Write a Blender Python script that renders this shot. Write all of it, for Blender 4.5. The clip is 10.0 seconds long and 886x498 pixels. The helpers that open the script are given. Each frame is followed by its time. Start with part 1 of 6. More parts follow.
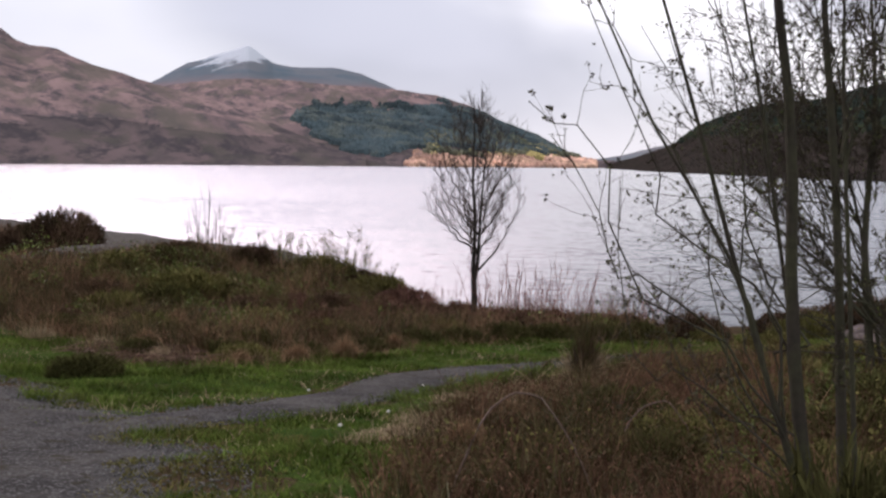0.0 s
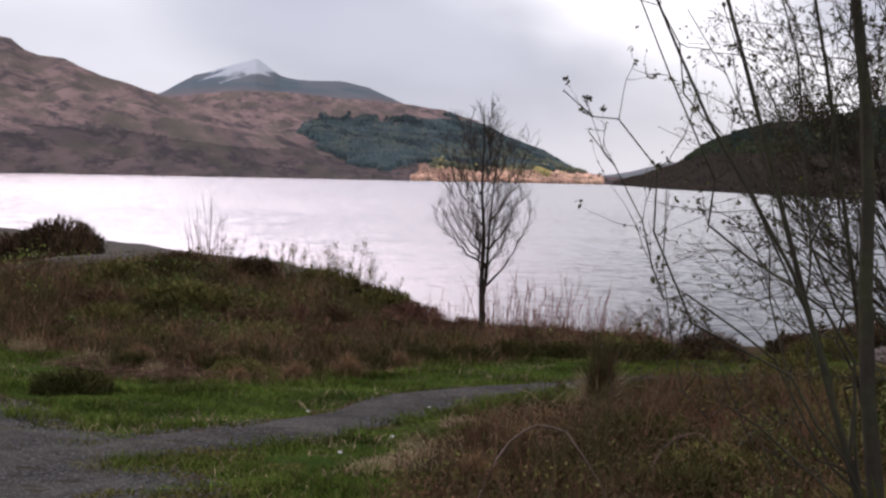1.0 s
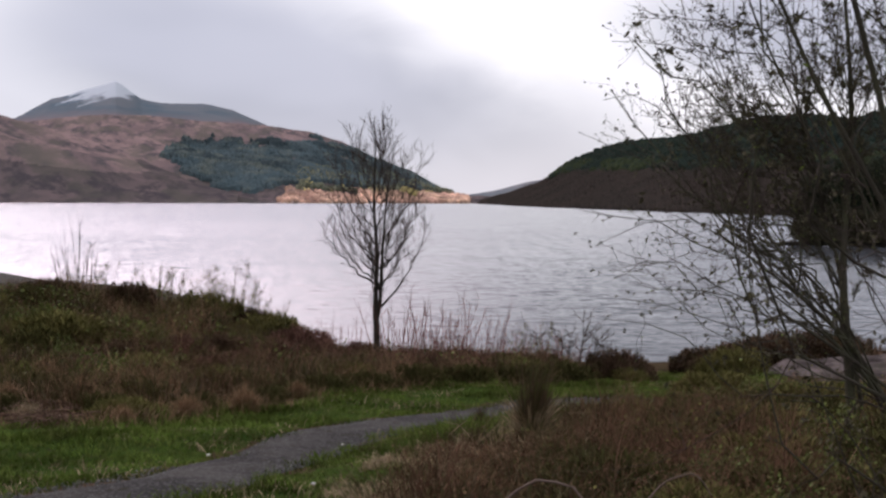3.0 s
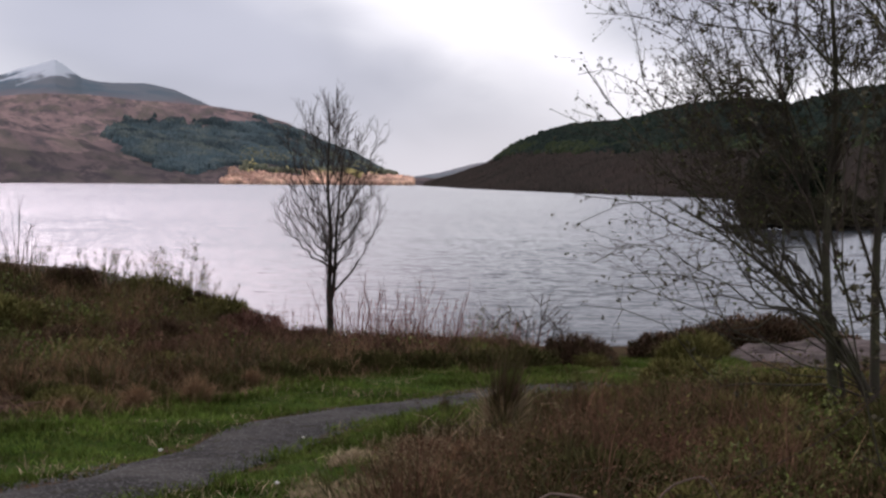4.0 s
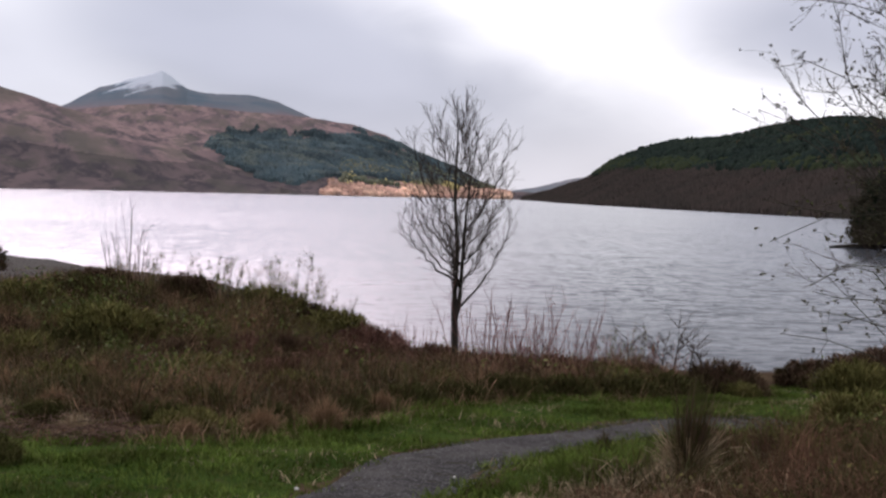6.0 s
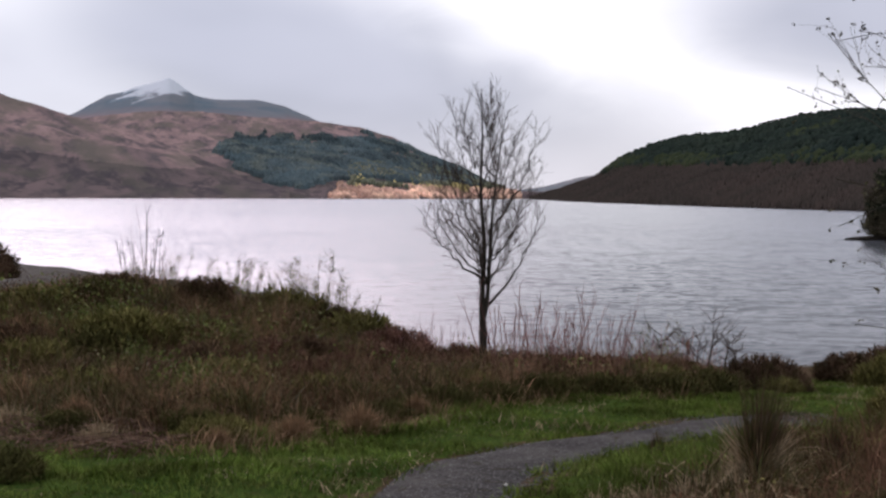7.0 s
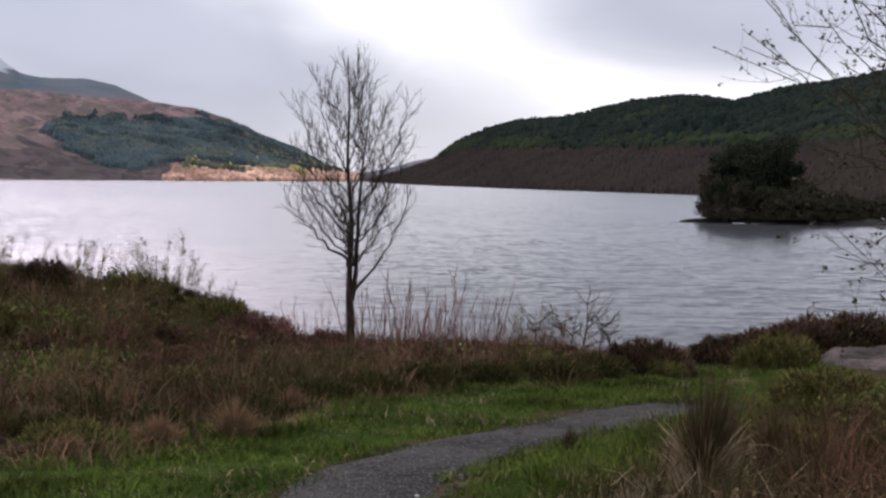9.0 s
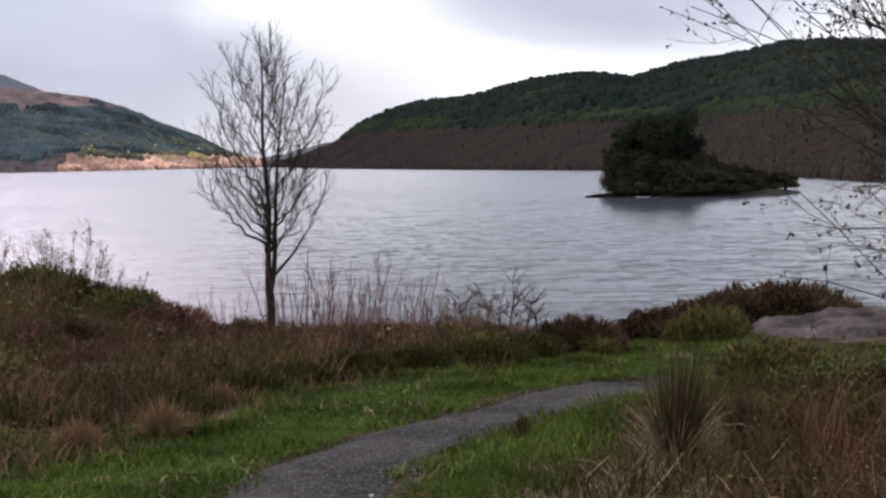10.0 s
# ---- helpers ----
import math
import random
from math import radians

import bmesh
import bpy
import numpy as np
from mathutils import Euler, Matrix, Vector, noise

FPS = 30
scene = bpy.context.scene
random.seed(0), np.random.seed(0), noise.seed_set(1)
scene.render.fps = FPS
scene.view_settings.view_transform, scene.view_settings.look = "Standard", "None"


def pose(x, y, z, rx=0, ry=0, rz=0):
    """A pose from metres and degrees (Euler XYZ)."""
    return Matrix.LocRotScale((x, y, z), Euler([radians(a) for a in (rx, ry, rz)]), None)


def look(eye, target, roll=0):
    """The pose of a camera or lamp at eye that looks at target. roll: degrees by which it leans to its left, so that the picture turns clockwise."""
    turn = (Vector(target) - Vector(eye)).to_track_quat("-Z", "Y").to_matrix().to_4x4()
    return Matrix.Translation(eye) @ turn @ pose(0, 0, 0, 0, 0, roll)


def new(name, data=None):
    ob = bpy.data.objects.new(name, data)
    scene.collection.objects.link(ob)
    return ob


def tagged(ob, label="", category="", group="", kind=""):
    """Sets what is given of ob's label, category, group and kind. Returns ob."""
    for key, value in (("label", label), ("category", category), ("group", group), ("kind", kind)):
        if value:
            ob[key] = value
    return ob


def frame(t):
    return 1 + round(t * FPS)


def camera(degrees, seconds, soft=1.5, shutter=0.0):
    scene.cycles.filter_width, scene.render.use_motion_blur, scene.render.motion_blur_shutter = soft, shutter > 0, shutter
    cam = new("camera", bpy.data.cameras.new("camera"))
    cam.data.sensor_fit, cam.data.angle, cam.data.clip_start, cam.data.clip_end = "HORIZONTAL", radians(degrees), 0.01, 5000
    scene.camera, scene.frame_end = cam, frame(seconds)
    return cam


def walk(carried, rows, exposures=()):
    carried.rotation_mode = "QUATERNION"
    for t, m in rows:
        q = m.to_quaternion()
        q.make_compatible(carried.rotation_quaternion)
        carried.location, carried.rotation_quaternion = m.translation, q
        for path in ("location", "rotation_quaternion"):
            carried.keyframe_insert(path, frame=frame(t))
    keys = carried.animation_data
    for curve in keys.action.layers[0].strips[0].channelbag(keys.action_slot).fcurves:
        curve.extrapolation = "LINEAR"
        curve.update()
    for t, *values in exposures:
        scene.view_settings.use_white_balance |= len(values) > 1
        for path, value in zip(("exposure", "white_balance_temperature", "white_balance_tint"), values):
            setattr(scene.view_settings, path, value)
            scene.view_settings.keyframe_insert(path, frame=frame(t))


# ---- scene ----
cam = camera(39.03, 10.0, soft=2.5)
# seconds, eye x y z, heading to the left of +y, pitch, roll
PATH = [
    (0.0, 0.000, 0.000, 1.601, 7.63, -3.88, 0.60),
    (0.5, -0.055, 0.386, 1.587, 8.67, -2.77, 1.80),
    (1.0, -0.161, 0.839, 1.537, 7.88, -3.22, 1.28),
    (1.5, -0.338, 1.184, 1.517, 6.73, -3.55, 1.00),
    (2.0, -0.542, 1.525, 1.495, 4.24, -3.22, 0.18),
    (2.5, -0.676, 1.882, 1.426, 2.91, -2.40, -0.33),
    (2.7, -0.726, 1.989, 1.439, 2.61, -2.18, -0.04),
    (3.8, -1.021, 2.715, 1.390, -0.52, -2.53, 0.43),
    (4.0, -1.061, 2.870, 1.399, -0.70, -3.00, 0.53),
    (4.5, -1.210, 3.272, 1.405, -0.08, -4.08, 0.85),
    (5.0, -1.387, 3.705, 1.377, 0.12, -3.59, 0.97),
    (5.5, -1.557, 4.084, 1.322, 1.99, -3.05, 2.31),
    (5.7, -1.631, 4.228, 1.323, 3.02, -2.45, 2.21),
    (6.8, -2.017, 4.973, 1.230, 4.15, -2.44, 0.40),
    (7.0, -2.083, 5.118, 1.209, 4.17, -2.40, 0.25),
    (7.5, -2.244, 5.456, 1.202, 3.62, -2.21, 0.35),
    (8.0, -2.405, 5.816, 1.159, 0.52, -1.59, 1.51),
    (8.5, -2.522, 6.176, 1.099, -1.70, -2.21, 1.56),
    (9.0, -2.633, 6.550, 1.086, -3.26, -3.14, 0.48),
    (9.5, -2.789, 6.909, 1.062, -5.98, -3.49, -0.17),
    (10.0, -2.879, 7.248, 1.025, -7.62, -4.00, -1.14),
]


def carried_pose(x, y, z, yaw, pitch, roll):
    a, b = radians(yaw), radians(pitch)
    ahead = Vector((-math.sin(a) * math.cos(b), math.cos(a) * math.cos(b), math.sin(b)))
    eye = Vector((x, y, z))
    return look(eye, eye + ahead, roll)


walk(cam, [(t, carried_pose(*rest)) for t, *rest in PATH], [(0.0, 0.20, 6500, 10.5), (0.5, 0.09, 6500, 10.5), (1.2, 0.03, 6500, 10.5), (2.5, 0.0, 6480, 10.5), (4.0, -0.09, 6450, 10.5), (5.0, 0.0, 6430, 10.3), (9.0, 0.0, 6320, 9.6), (10.0, 0.11, 6300, 9.5)])

# ---------------------------------------------------------------- light
WATER = -3.35
world = bpy.data.worlds.new("overcast_sky")
scene.world = world
world.use_nodes = True


class Nodes:
    """Short hand for a node tree."""

    def __init__(self, tree):
        self.tree = tree
        tree.nodes.clear()

    def add(self, kind, **settings):
        node = self.tree.nodes.new(kind)
        for key, value in settings.items():
            if key == "blend":
                node.blend_type = value
            elif key == "op":
                node.operation = value
            elif key == "data":
                node.data_type = value
        return node

    def link(self, a, b):
        self.tree.links.new(a, b)

    def put(self, socket, value):
        if isinstance(value, bpy.types.NodeSocket):
            self.link(value, socket)
        elif isinstance(value, (tuple, list)) and len(value) == 3 and socket.type == "RGBA":
            socket.default_value = (*value, 1)
        else:
            socket.default_value = value

    def math(self, op, a, b=0.0, c=0.0, clamp=False):
        node = self.tree.nodes.new("ShaderNodeMath")
        node.operation, node.use_clamp = op, clamp
        for socket, value in zip(node.inputs, (a, b, c)):
            self.put(socket, value)
        return node.outputs[0]

    def mix(self, fac, a, b, blend="MIX"):
        node = self.tree.nodes.new("ShaderNodeMix")
        node.data_type, node.blend_type = "RGBA", blend
        self.put(node.inputs[0], fac)
        self.put(node.inputs[6], a)
        self.put(node.inputs[7], b)
        return node.outputs[2]

    def noise(self, vector, scale, detail=4.0, rough=0.55, warp=0.0):
        node = self.tree.nodes.new("ShaderNodeTexNoise")
        if vector is not None:
            self.link(vector, node.inputs["Vector"])
        node.inputs["Scale"].default_value = scale
        node.inputs["Detail"].default_value = detail
        node.inputs["Roughness"].default_value = rough
        node.inputs["Distortion"].default_value = warp
        return node.outputs["Fac"]

    def smooth(self, value, low, high, a=0.0, b=1.0):
        node = self.tree.nodes.new("ShaderNodeMapRange")
        node.interpolation_type = "SMOOTHSTEP"
        self.put(node.inputs[0], value)
        for n, v in enumerate((low, high, a, b), 1):
            node.inputs[n].default_value = v
        return node.outputs[0]

    def scaled(self, vector, x, y, z):
        node = self.tree.nodes.new("ShaderNodeMapping")
        self.link(vector, node.inputs[0])
        node.inputs["Scale"].default_value = (x, y, z)
        return node.outputs[0]


def build_sky():
    n = Nodes(world.node_tree)
    out, back = n.add("ShaderNodeOutputWorld"), n.add("ShaderNodeBackground")
    n.link(back.outputs[0], out.inputs[0])
    sky = n.add("ShaderNodeTexSky")
    sky.sky_type, sky.sun_disc = "NISHITA", False
    sky.sun_elevation, sky.sun_rotation = radians(32), radians(8)
    way = n.add("ShaderNodeTexCoord").outputs["Generated"]
    split = n.add("ShaderNodeSeparateXYZ")
    n.link(way, split.inputs[0])
    x, y, z = split.outputs
    az = n.math("MULTIPLY", n.math("ARCTAN2", x, y), 57.3)
    el = n.math("MULTIPLY", n.math("ARCSINE", z), 57.3)
    soft = n.noise(n.scaled(way, 3.0, 3.0, 6.0), 1.3, 3.0, 0.5, 0.3)
    fine = n.noise(n.scaled(way, 4.0, 4.0, 11.0), 2.4, 5.0, 0.55, 0.5)
    wob = n.math("MULTIPLY", n.math("SUBTRACT", soft, 0.5), 6.0)
    wob = n.math("ADD", wob, n.math("MULTIPLY", n.math("SUBTRACT", fine, 0.5), 2.2))

    def cloud(a0, e0, wide, high, lean, inner=0.1, outer=1.6):
        """A soft bank of cloud round a bearing and a height, in degrees."""
        da, de = n.math("SUBTRACT", az, a0), n.math("SUBTRACT", el, e0)
        de = n.math("ADD", de, n.math("MULTIPLY", da, lean))
        de = n.math("ADD", de, n.math("MULTIPLY", wob, 0.35))
        da = n.math("ADD", da, wob)
        far = n.math("ADD", n.math("POWER", n.math("ABSOLUTE", n.math("DIVIDE", da, wide)), 2.0), n.math("POWER", n.math("ABSOLUTE", n.math("DIVIDE", de, high)), 2.0))
        return n.smooth(far, inner, outer, 1.0, 0.0)

    left = cloud(-10.5, 6.3, 11.0, 4.2, 0.22)
    under = cloud(-24.0, 2.5, 20.0, 6.5, 0.0, 0.2, 1.3)
    low = cloud(-1.5, 1.4, 12.0, 4.6, 0.14)
    right = cloud(16.5, 7.6, 10.5, 3.2, 0.02, 0.15, 1.5)
    banks = [n.math("MULTIPLY", left, 0.92), n.math("MULTIPLY", under, 0.55), n.math("MULTIPLY", low, 0.66), n.math("MULTIPLY", right, 0.95)]
    clear = 1.0
    for bank in banks:
        clear = n.math("MULTIPLY", clear, n.math("SUBTRACT", 1.0, bank))
    dark = n.math("SUBTRACT", 1.0, clear)
    broken = n.smooth(soft, 0.40, 0.72)
    high = n.smooth(el, 12.0, 30.0)
    dark = n.math("MAXIMUM", dark, n.math("MULTIPLY", n.math("MULTIPLY", broken, high), 0.55))
    # unseen upper sky, added for the lake to mirror: very bright west, dull east
    east = n.smooth(az, -30.0, 6.0)
    bright = n.mix(fine, (1.00, 0.975, 1.06), (1.08, 1.06, 1.13))
    above = n.mix(east, (6.4, 5.3, 5.85), (0.36, 0.37, 0.43))
    above = n.mix(n.math("MAXIMUM", n.smooth(az, -95.0, -50.0, 1.0, 0.0), n.smooth(az, 40.0, 90.0)), above, (1.0, 1.0, 1.06))
    above = n.mix(n.smooth(el, 30.0, 60.0), above, (1.15, 1.15, 1.22))
    bright = n.mix(n.smooth(el, 9.5, 14.0), bright, above)
    grey = n.mix(n.smooth(soft, 0.35, 0.65), (0.41, 0.425, 0.53), (0.52, 0.53, 0.65))
    cover = n.mix(dark, bright, grey)
    veil = n.mix(0.10, (0, 0, 0), sky.outputs[0])
    # thin cloud lets a little of the blue through
    total = n.mix(0.06, cover, veil, "ADD")
    n.link(total, back.inputs["Color"])
    back.inputs["Strength"].default_value = 1.0


build_sky()
sun = bpy.data.lights.new("sun", "SUN")
sun.energy, sun.angle, sun.color = 0.5, radians(25), (1.0, 0.95, 0.88)
new("sun", sun).matrix_world = look((0, 0, 50), (-6, -40, 14.0))

# ---------------------------------------------------------------- materials


def shade(name, colours, scale=3.0, rough=0.85, bump=0.3, bump_scale=None, island=0.0, objects=0.0, metal=0.0, spec=0.3, patch=0.0, patch_colour=None):
    """A surface of two or three colours, mottled at two scales, with fine relief."""
    mat = bpy.data.materials.new(name)
    mat.use_nodes = True
    n = Nodes(mat.node_tree)
    out, b = n.add("ShaderNodeOutputMaterial"), n.add("ShaderNodeBsdfPrincipled")
    n.link(b.outputs[0], out.inputs[0])
    where = n.add("ShaderNodeTexCoord").outputs["Object"]
    big = n.smooth(n.noise(where, scale, 4.0), 0.33, 0.67)
    small = n.smooth(n.noise(where, scale * 9.0, 4.0), 0.3, 0.7)
    col = n.mix(big, colours[0], colours[1])
    col = n.mix(n.math("MULTIPLY", small, 0.55), col, colours[-1])
    if patch:
        wide = n.noise(where, patch, 3.0)
        other = n.noise(where, patch * 2.3, 4.0, 0.6)
        col = n.mix(1.0, col, n.mix(n.smooth(wide, 0.32, 0.68), (0.55, 0.55, 0.55), (1.4, 1.4, 1.4)), "MULTIPLY")
        if patch_colour:
            col = n.mix(n.math("MULTIPLY", n.smooth(other, 0.50, 0.66), 0.75), col, patch_colour)
    if island:
        rnd = n.add("ShaderNodeNewGeometry").outputs["Random Per Island"]
        col = n.mix(1.0, col, n.mix(rnd, (1 - island,) * 3, (1 + island,) * 3), "MULTIPLY")
    if objects:
        rnd = n.add("ShaderNodeObjectInfo").outputs["Random"]
        col = n.mix(1.0, col, n.mix(rnd, (1 - objects,) * 3, (1 + objects,) * 3), "MULTIPLY")
    n.link(col, b.inputs["Base Color"])
    b.inputs["Roughness"].default_value, b.inputs["Metallic"].default_value = rough, metal
    b.inputs["Specular IOR Level"].default_value = spec
    if bump:
        node = n.add("ShaderNodeBump")
        node.inputs["Strength"].default_value = bump
        node.inputs["Distance"].default_value = 0.02 if not bump_scale else 0.1 / bump_scale
        n.link(n.noise(where, bump_scale or scale * 12, 5.0), node.inputs["Height"])
        n.link(node.outputs[0], b.inputs["Normal"])
    return mat


def snowy_material():
    """Rock and moor with thin snow over the summit; blue-grey distance haze painted into the colours."""
    mat = bpy.data.materials.new("snowy_mountain")
    mat.use_nodes = True
    n = Nodes(mat.node_tree)
    out, b = n.add("ShaderNodeOutputMaterial"), n.add("ShaderNodeBsdfPrincipled")
    n.link(b.outputs[0], out.inputs[0])
    where = n.add("ShaderNodeTexCoord").outputs["Object"]
    split = n.add("ShaderNodeSeparateXYZ")
    n.link(where, split.inputs[0])
    a = n.noise(n.scaled(where, 0.006, 0.004, 0.02), 1.0, 5)
    lie = n.add("ShaderNodeMapping")
    n.link(where, lie.inputs[0])
    lie.inputs["Rotation"].default_value = (0, radians(35), 0)
    streak = n.noise(n.scaled(lie.outputs[0], 0.015, 0.005, 0.026), 1.0, 6, 0.62, 0.5)
    # the bluish tint is aerial haze put into the base colour
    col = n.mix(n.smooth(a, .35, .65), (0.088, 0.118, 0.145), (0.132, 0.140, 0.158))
    # heather and bracken creep up the lower slopes
    climb = n.math("ADD", split.outputs[2], n.math("MULTIPLY", n.math("SUBTRACT", a, 0.5), 120.0))
    col = n.mix(n.smooth(climb, 230.0, 280.0, 0.85, 0.0), col, (0.185, 0.138, 0.145))
    level = n.math("ADD", split.outputs[2], n.math("MULTIPLY", n.math("SUBTRACT", streak, 0.5), 210.0))
    # the lee side of the summit has blown clear, and less lies on the long western ridge
    bearing = n.math("ADD", n.math("DIVIDE", split.outputs[0], split.outputs[1]), n.math("MULTIPLY", n.math("SUBTRACT", streak, 0.5), 0.06))
    level = n.math("SUBTRACT", level, n.smooth(bearing, -0.290, -0.262, 0.0, 120.0))
    level = n.math("SUBTRACT", level, n.smooth(bearing, -0.360, -0.318, 55.0, 0.0))
    # snow is greyed, with haze and shade in its colour
    col = n.mix(n.math("MULTIPLY", n.smooth(level, 294.0, 336.0), 0.88), col, (0.43, 0.46, 0.51))
    n.link(col, b.inputs["Base Color"])
    b.inputs["Roughness"].default_value, b.inputs["Specular IOR Level"].default_value = 1.0, 0.0
    return mat


def ground_material():
    """Grass turf, dark litter and shingle, by the cover painted on the ground sheet."""
    mat = bpy.data.materials.new("ground_cover")
    mat.use_nodes = True
    n = Nodes(mat.node_tree)
    out, b = n.add("ShaderNodeOutputMaterial"), n.add("ShaderNodeBsdfPrincipled")
    n.link(b.outputs[0], out.inputs[0])
    where = n.add("ShaderNodeTexCoord").outputs["Object"]
    att = n.add("ShaderNodeAttribute")
    att.attribute_name = "cover"
    split = n.add("ShaderNodeSeparateColor")
    n.link(att.outputs["Color"], split.inputs[0])
    turf, shingle = split.outputs[0], split.outputs[1]
    a, c, d = n.noise(where, 0.9, 5), n.noise(where, 6.0, 5), n.noise(where, 40.0, 4)
    litter = n.mix(n.smooth(a, .35, .65), (0.036, 0.025, 0.017), (0.070, 0.048, 0.032))
    litter = n.mix(n.smooth(c, .45, .7), litter, (0.03, 0.034, 0.013))
    grass = n.mix(n.smooth(a, .35, .65), (0.022, 0.040, 0.009), (0.038, 0.060, 0.014))
    grass = n.mix(n.smooth(c, .5, .75), grass, (0.045, 0.038, 0.020))
    stone = n.mix(n.smooth(d, .35, .65), (0.045, 0.042, 0.040), (0.12, 0.11, 0.10))
    edge = n.math("ADD", turf, n.math("MULTIPLY", n.math("SUBTRACT", c, 0.5), 0.9))
    col = n.mix(n.smooth(edge, .4, .6), litter, grass)
    edge = n.math("ADD", shingle, n.math("MULTIPLY", n.math("SUBTRACT", c, 0.5), 0.6))
    col = n.mix(n.smooth(edge, .4, .6), col, stone)
    n.link(col, b.inputs["Base Color"])
    b.inputs["Roughness"].default_value = 0.95
    b.inputs["Specular IOR Level"].default_value = 0.0
    node = n.add("ShaderNodeBump")
    node.inputs["Strength"].default_value, node.inputs["Distance"].default_value = 0.6, 0.04
    n.link(d, node.inputs["Height"])
    n.link(node.outputs[0], b.inputs["Normal"])
    return mat


def water_material():
    mat = bpy.data.materials.new("lake_water")
    mat.use_nodes = True
    n = Nodes(mat.node_tree)
    out, b = n.add("ShaderNodeOutputMaterial"), n.add("ShaderNodeBsdfPrincipled")
    n.link(b.outputs[0], out.inputs[0])
    where = n.add("ShaderNodeTexCoord").outputs["Object"]
    def slopes(x, y, scale, detail):
        """Wave slopes from a coloured noise, stretched along the crests."""
        tex = n.add("ShaderNodeTexNoise")
        n.link(n.scaled(where, x, y, 1), tex.inputs["Vector"])
        tex.inputs["Scale"].default_value, tex.inputs["Detail"].default_value = 1.0, detail
        tex.inputs["Roughness"].default_value, tex.inputs["Distortion"].default_value = 0.55, 0.4
        less = n.add("ShaderNodeVectorMath", op="SUBTRACT")
        n.link(tex.outputs["Color"], less.inputs[0])
        less.inputs[1].default_value = (0.5, 0.5, 0.5)
        more = n.add("ShaderNodeVectorMath", op="MULTIPLY")
        n.link(less.outputs[0], more.inputs[0])
        more.inputs[1].default_value = (scale * 0.45, scale, 0)
        return more.outputs[0]

    calm = n.smooth(n.noise(n.scaled(where, 0.010, 0.022, 1), 1.0, 3), .35, .65, 0.75, 1.10)
    both = n.add("ShaderNodeVectorMath", op="ADD")
    n.link(slopes(0.42, 0.70, 0.62, 3.0), both.inputs[0])
    n.link(slopes(1.7, 3.4, 0.44, 4.0), both.inputs[1])
    sized = n.add("ShaderNodeVectorMath", op="SCALE")
    n.link(both.outputs[0], sized.inputs[0])
    n.link(calm, sized.inputs["Scale"])
    upright = n.add("ShaderNodeVectorMath", op="ADD")
    # the wave faces turned to the shore are the ones that show
    facing = n.add("ShaderNodeSeparateXYZ")
    n.link(sized.outputs[0], facing.inputs[0])
    joined = n.add("ShaderNodeCombineXYZ")
    n.link(facing.outputs[0], joined.inputs[0])
    n.link(n.math("MULTIPLY", n.math("SQRT", n.math("ADD", n.math("MULTIPLY", facing.outputs[1], facing.outputs[1]), 0.0016)), -1.0), joined.inputs[1])
    n.link(joined.outputs[0], upright.inputs[0])
    upright.inputs[1].default_value = (0, -0.01, 1)
    unit = n.add("ShaderNodeVectorMath", op="NORMALIZE")
    n.link(upright.outputs[0], unit.inputs[0])
    n.link(unit.outputs[0], b.inputs["Normal"])
    b.inputs["Base Color"].default_value = (0.05, 0.055, 0.065, 1)
    b.inputs["Roughness"].default_value = 0.14
    b.inputs["IOR"].default_value = 1.42
    b.inputs["Specular IOR Level"].default_value = 0.5
    return mat


def gravel_material():
    """Compacted grey gravel: small stones of many greys in darker fines, worn paler in the middle."""
    mat = bpy.data.materials.new("gravel")
    mat.use_nodes = True
    n = Nodes(mat.node_tree)
    out, b = n.add("ShaderNodeOutputMaterial"), n.add("ShaderNodeBsdfPrincipled")
    n.link(b.outputs[0], out.inputs[0])
    where = n.add("ShaderNodeTexCoord").outputs["Object"]
    cells = n.add("ShaderNodeTexVoronoi")
    n.link(where, cells.inputs["Vector"])
    cells.inputs["Scale"].default_value = 34.0
    tone = n.add("ShaderNodeSeparateColor")
    n.link(cells.outputs["Color"], tone.inputs[0])
    stones = n.mix(tone.outputs[0], (0.025, 0.025, 0.026), (0.132, 0.129, 0.128))
    patch = n.noise(where, 1.3, 5, 0.6)
    fines = n.mix(n.smooth(patch, .35, .65), (0.036, 0.034, 0.033), (0.070, 0.066, 0.062))
    col = n.mix(n.smooth(cells.outputs["Distance"], 0.30, 0.55), stones, fines)
    dirt = n.noise(where, 4.0, 5, 0.65)
    col = n.mix(n.smooth(dirt, .55, .72), col, (0.034, 0.030, 0.020))
    n.link(col, b.inputs["Base Color"])
    b.inputs["Roughness"].default_value, b.inputs["Specular IOR Level"].default_value = 0.95, 0.0
    node = n.add("ShaderNodeBump")
    node.inputs["Strength"].default_value, node.inputs["Distance"].default_value = 1.0, 0.02
    n.link(n.math("SUBTRACT", 1.0, cells.outputs["Distance"]), node.inputs["Height"])
    n.link(node.outputs[0], b.inputs["Normal"])
    return mat


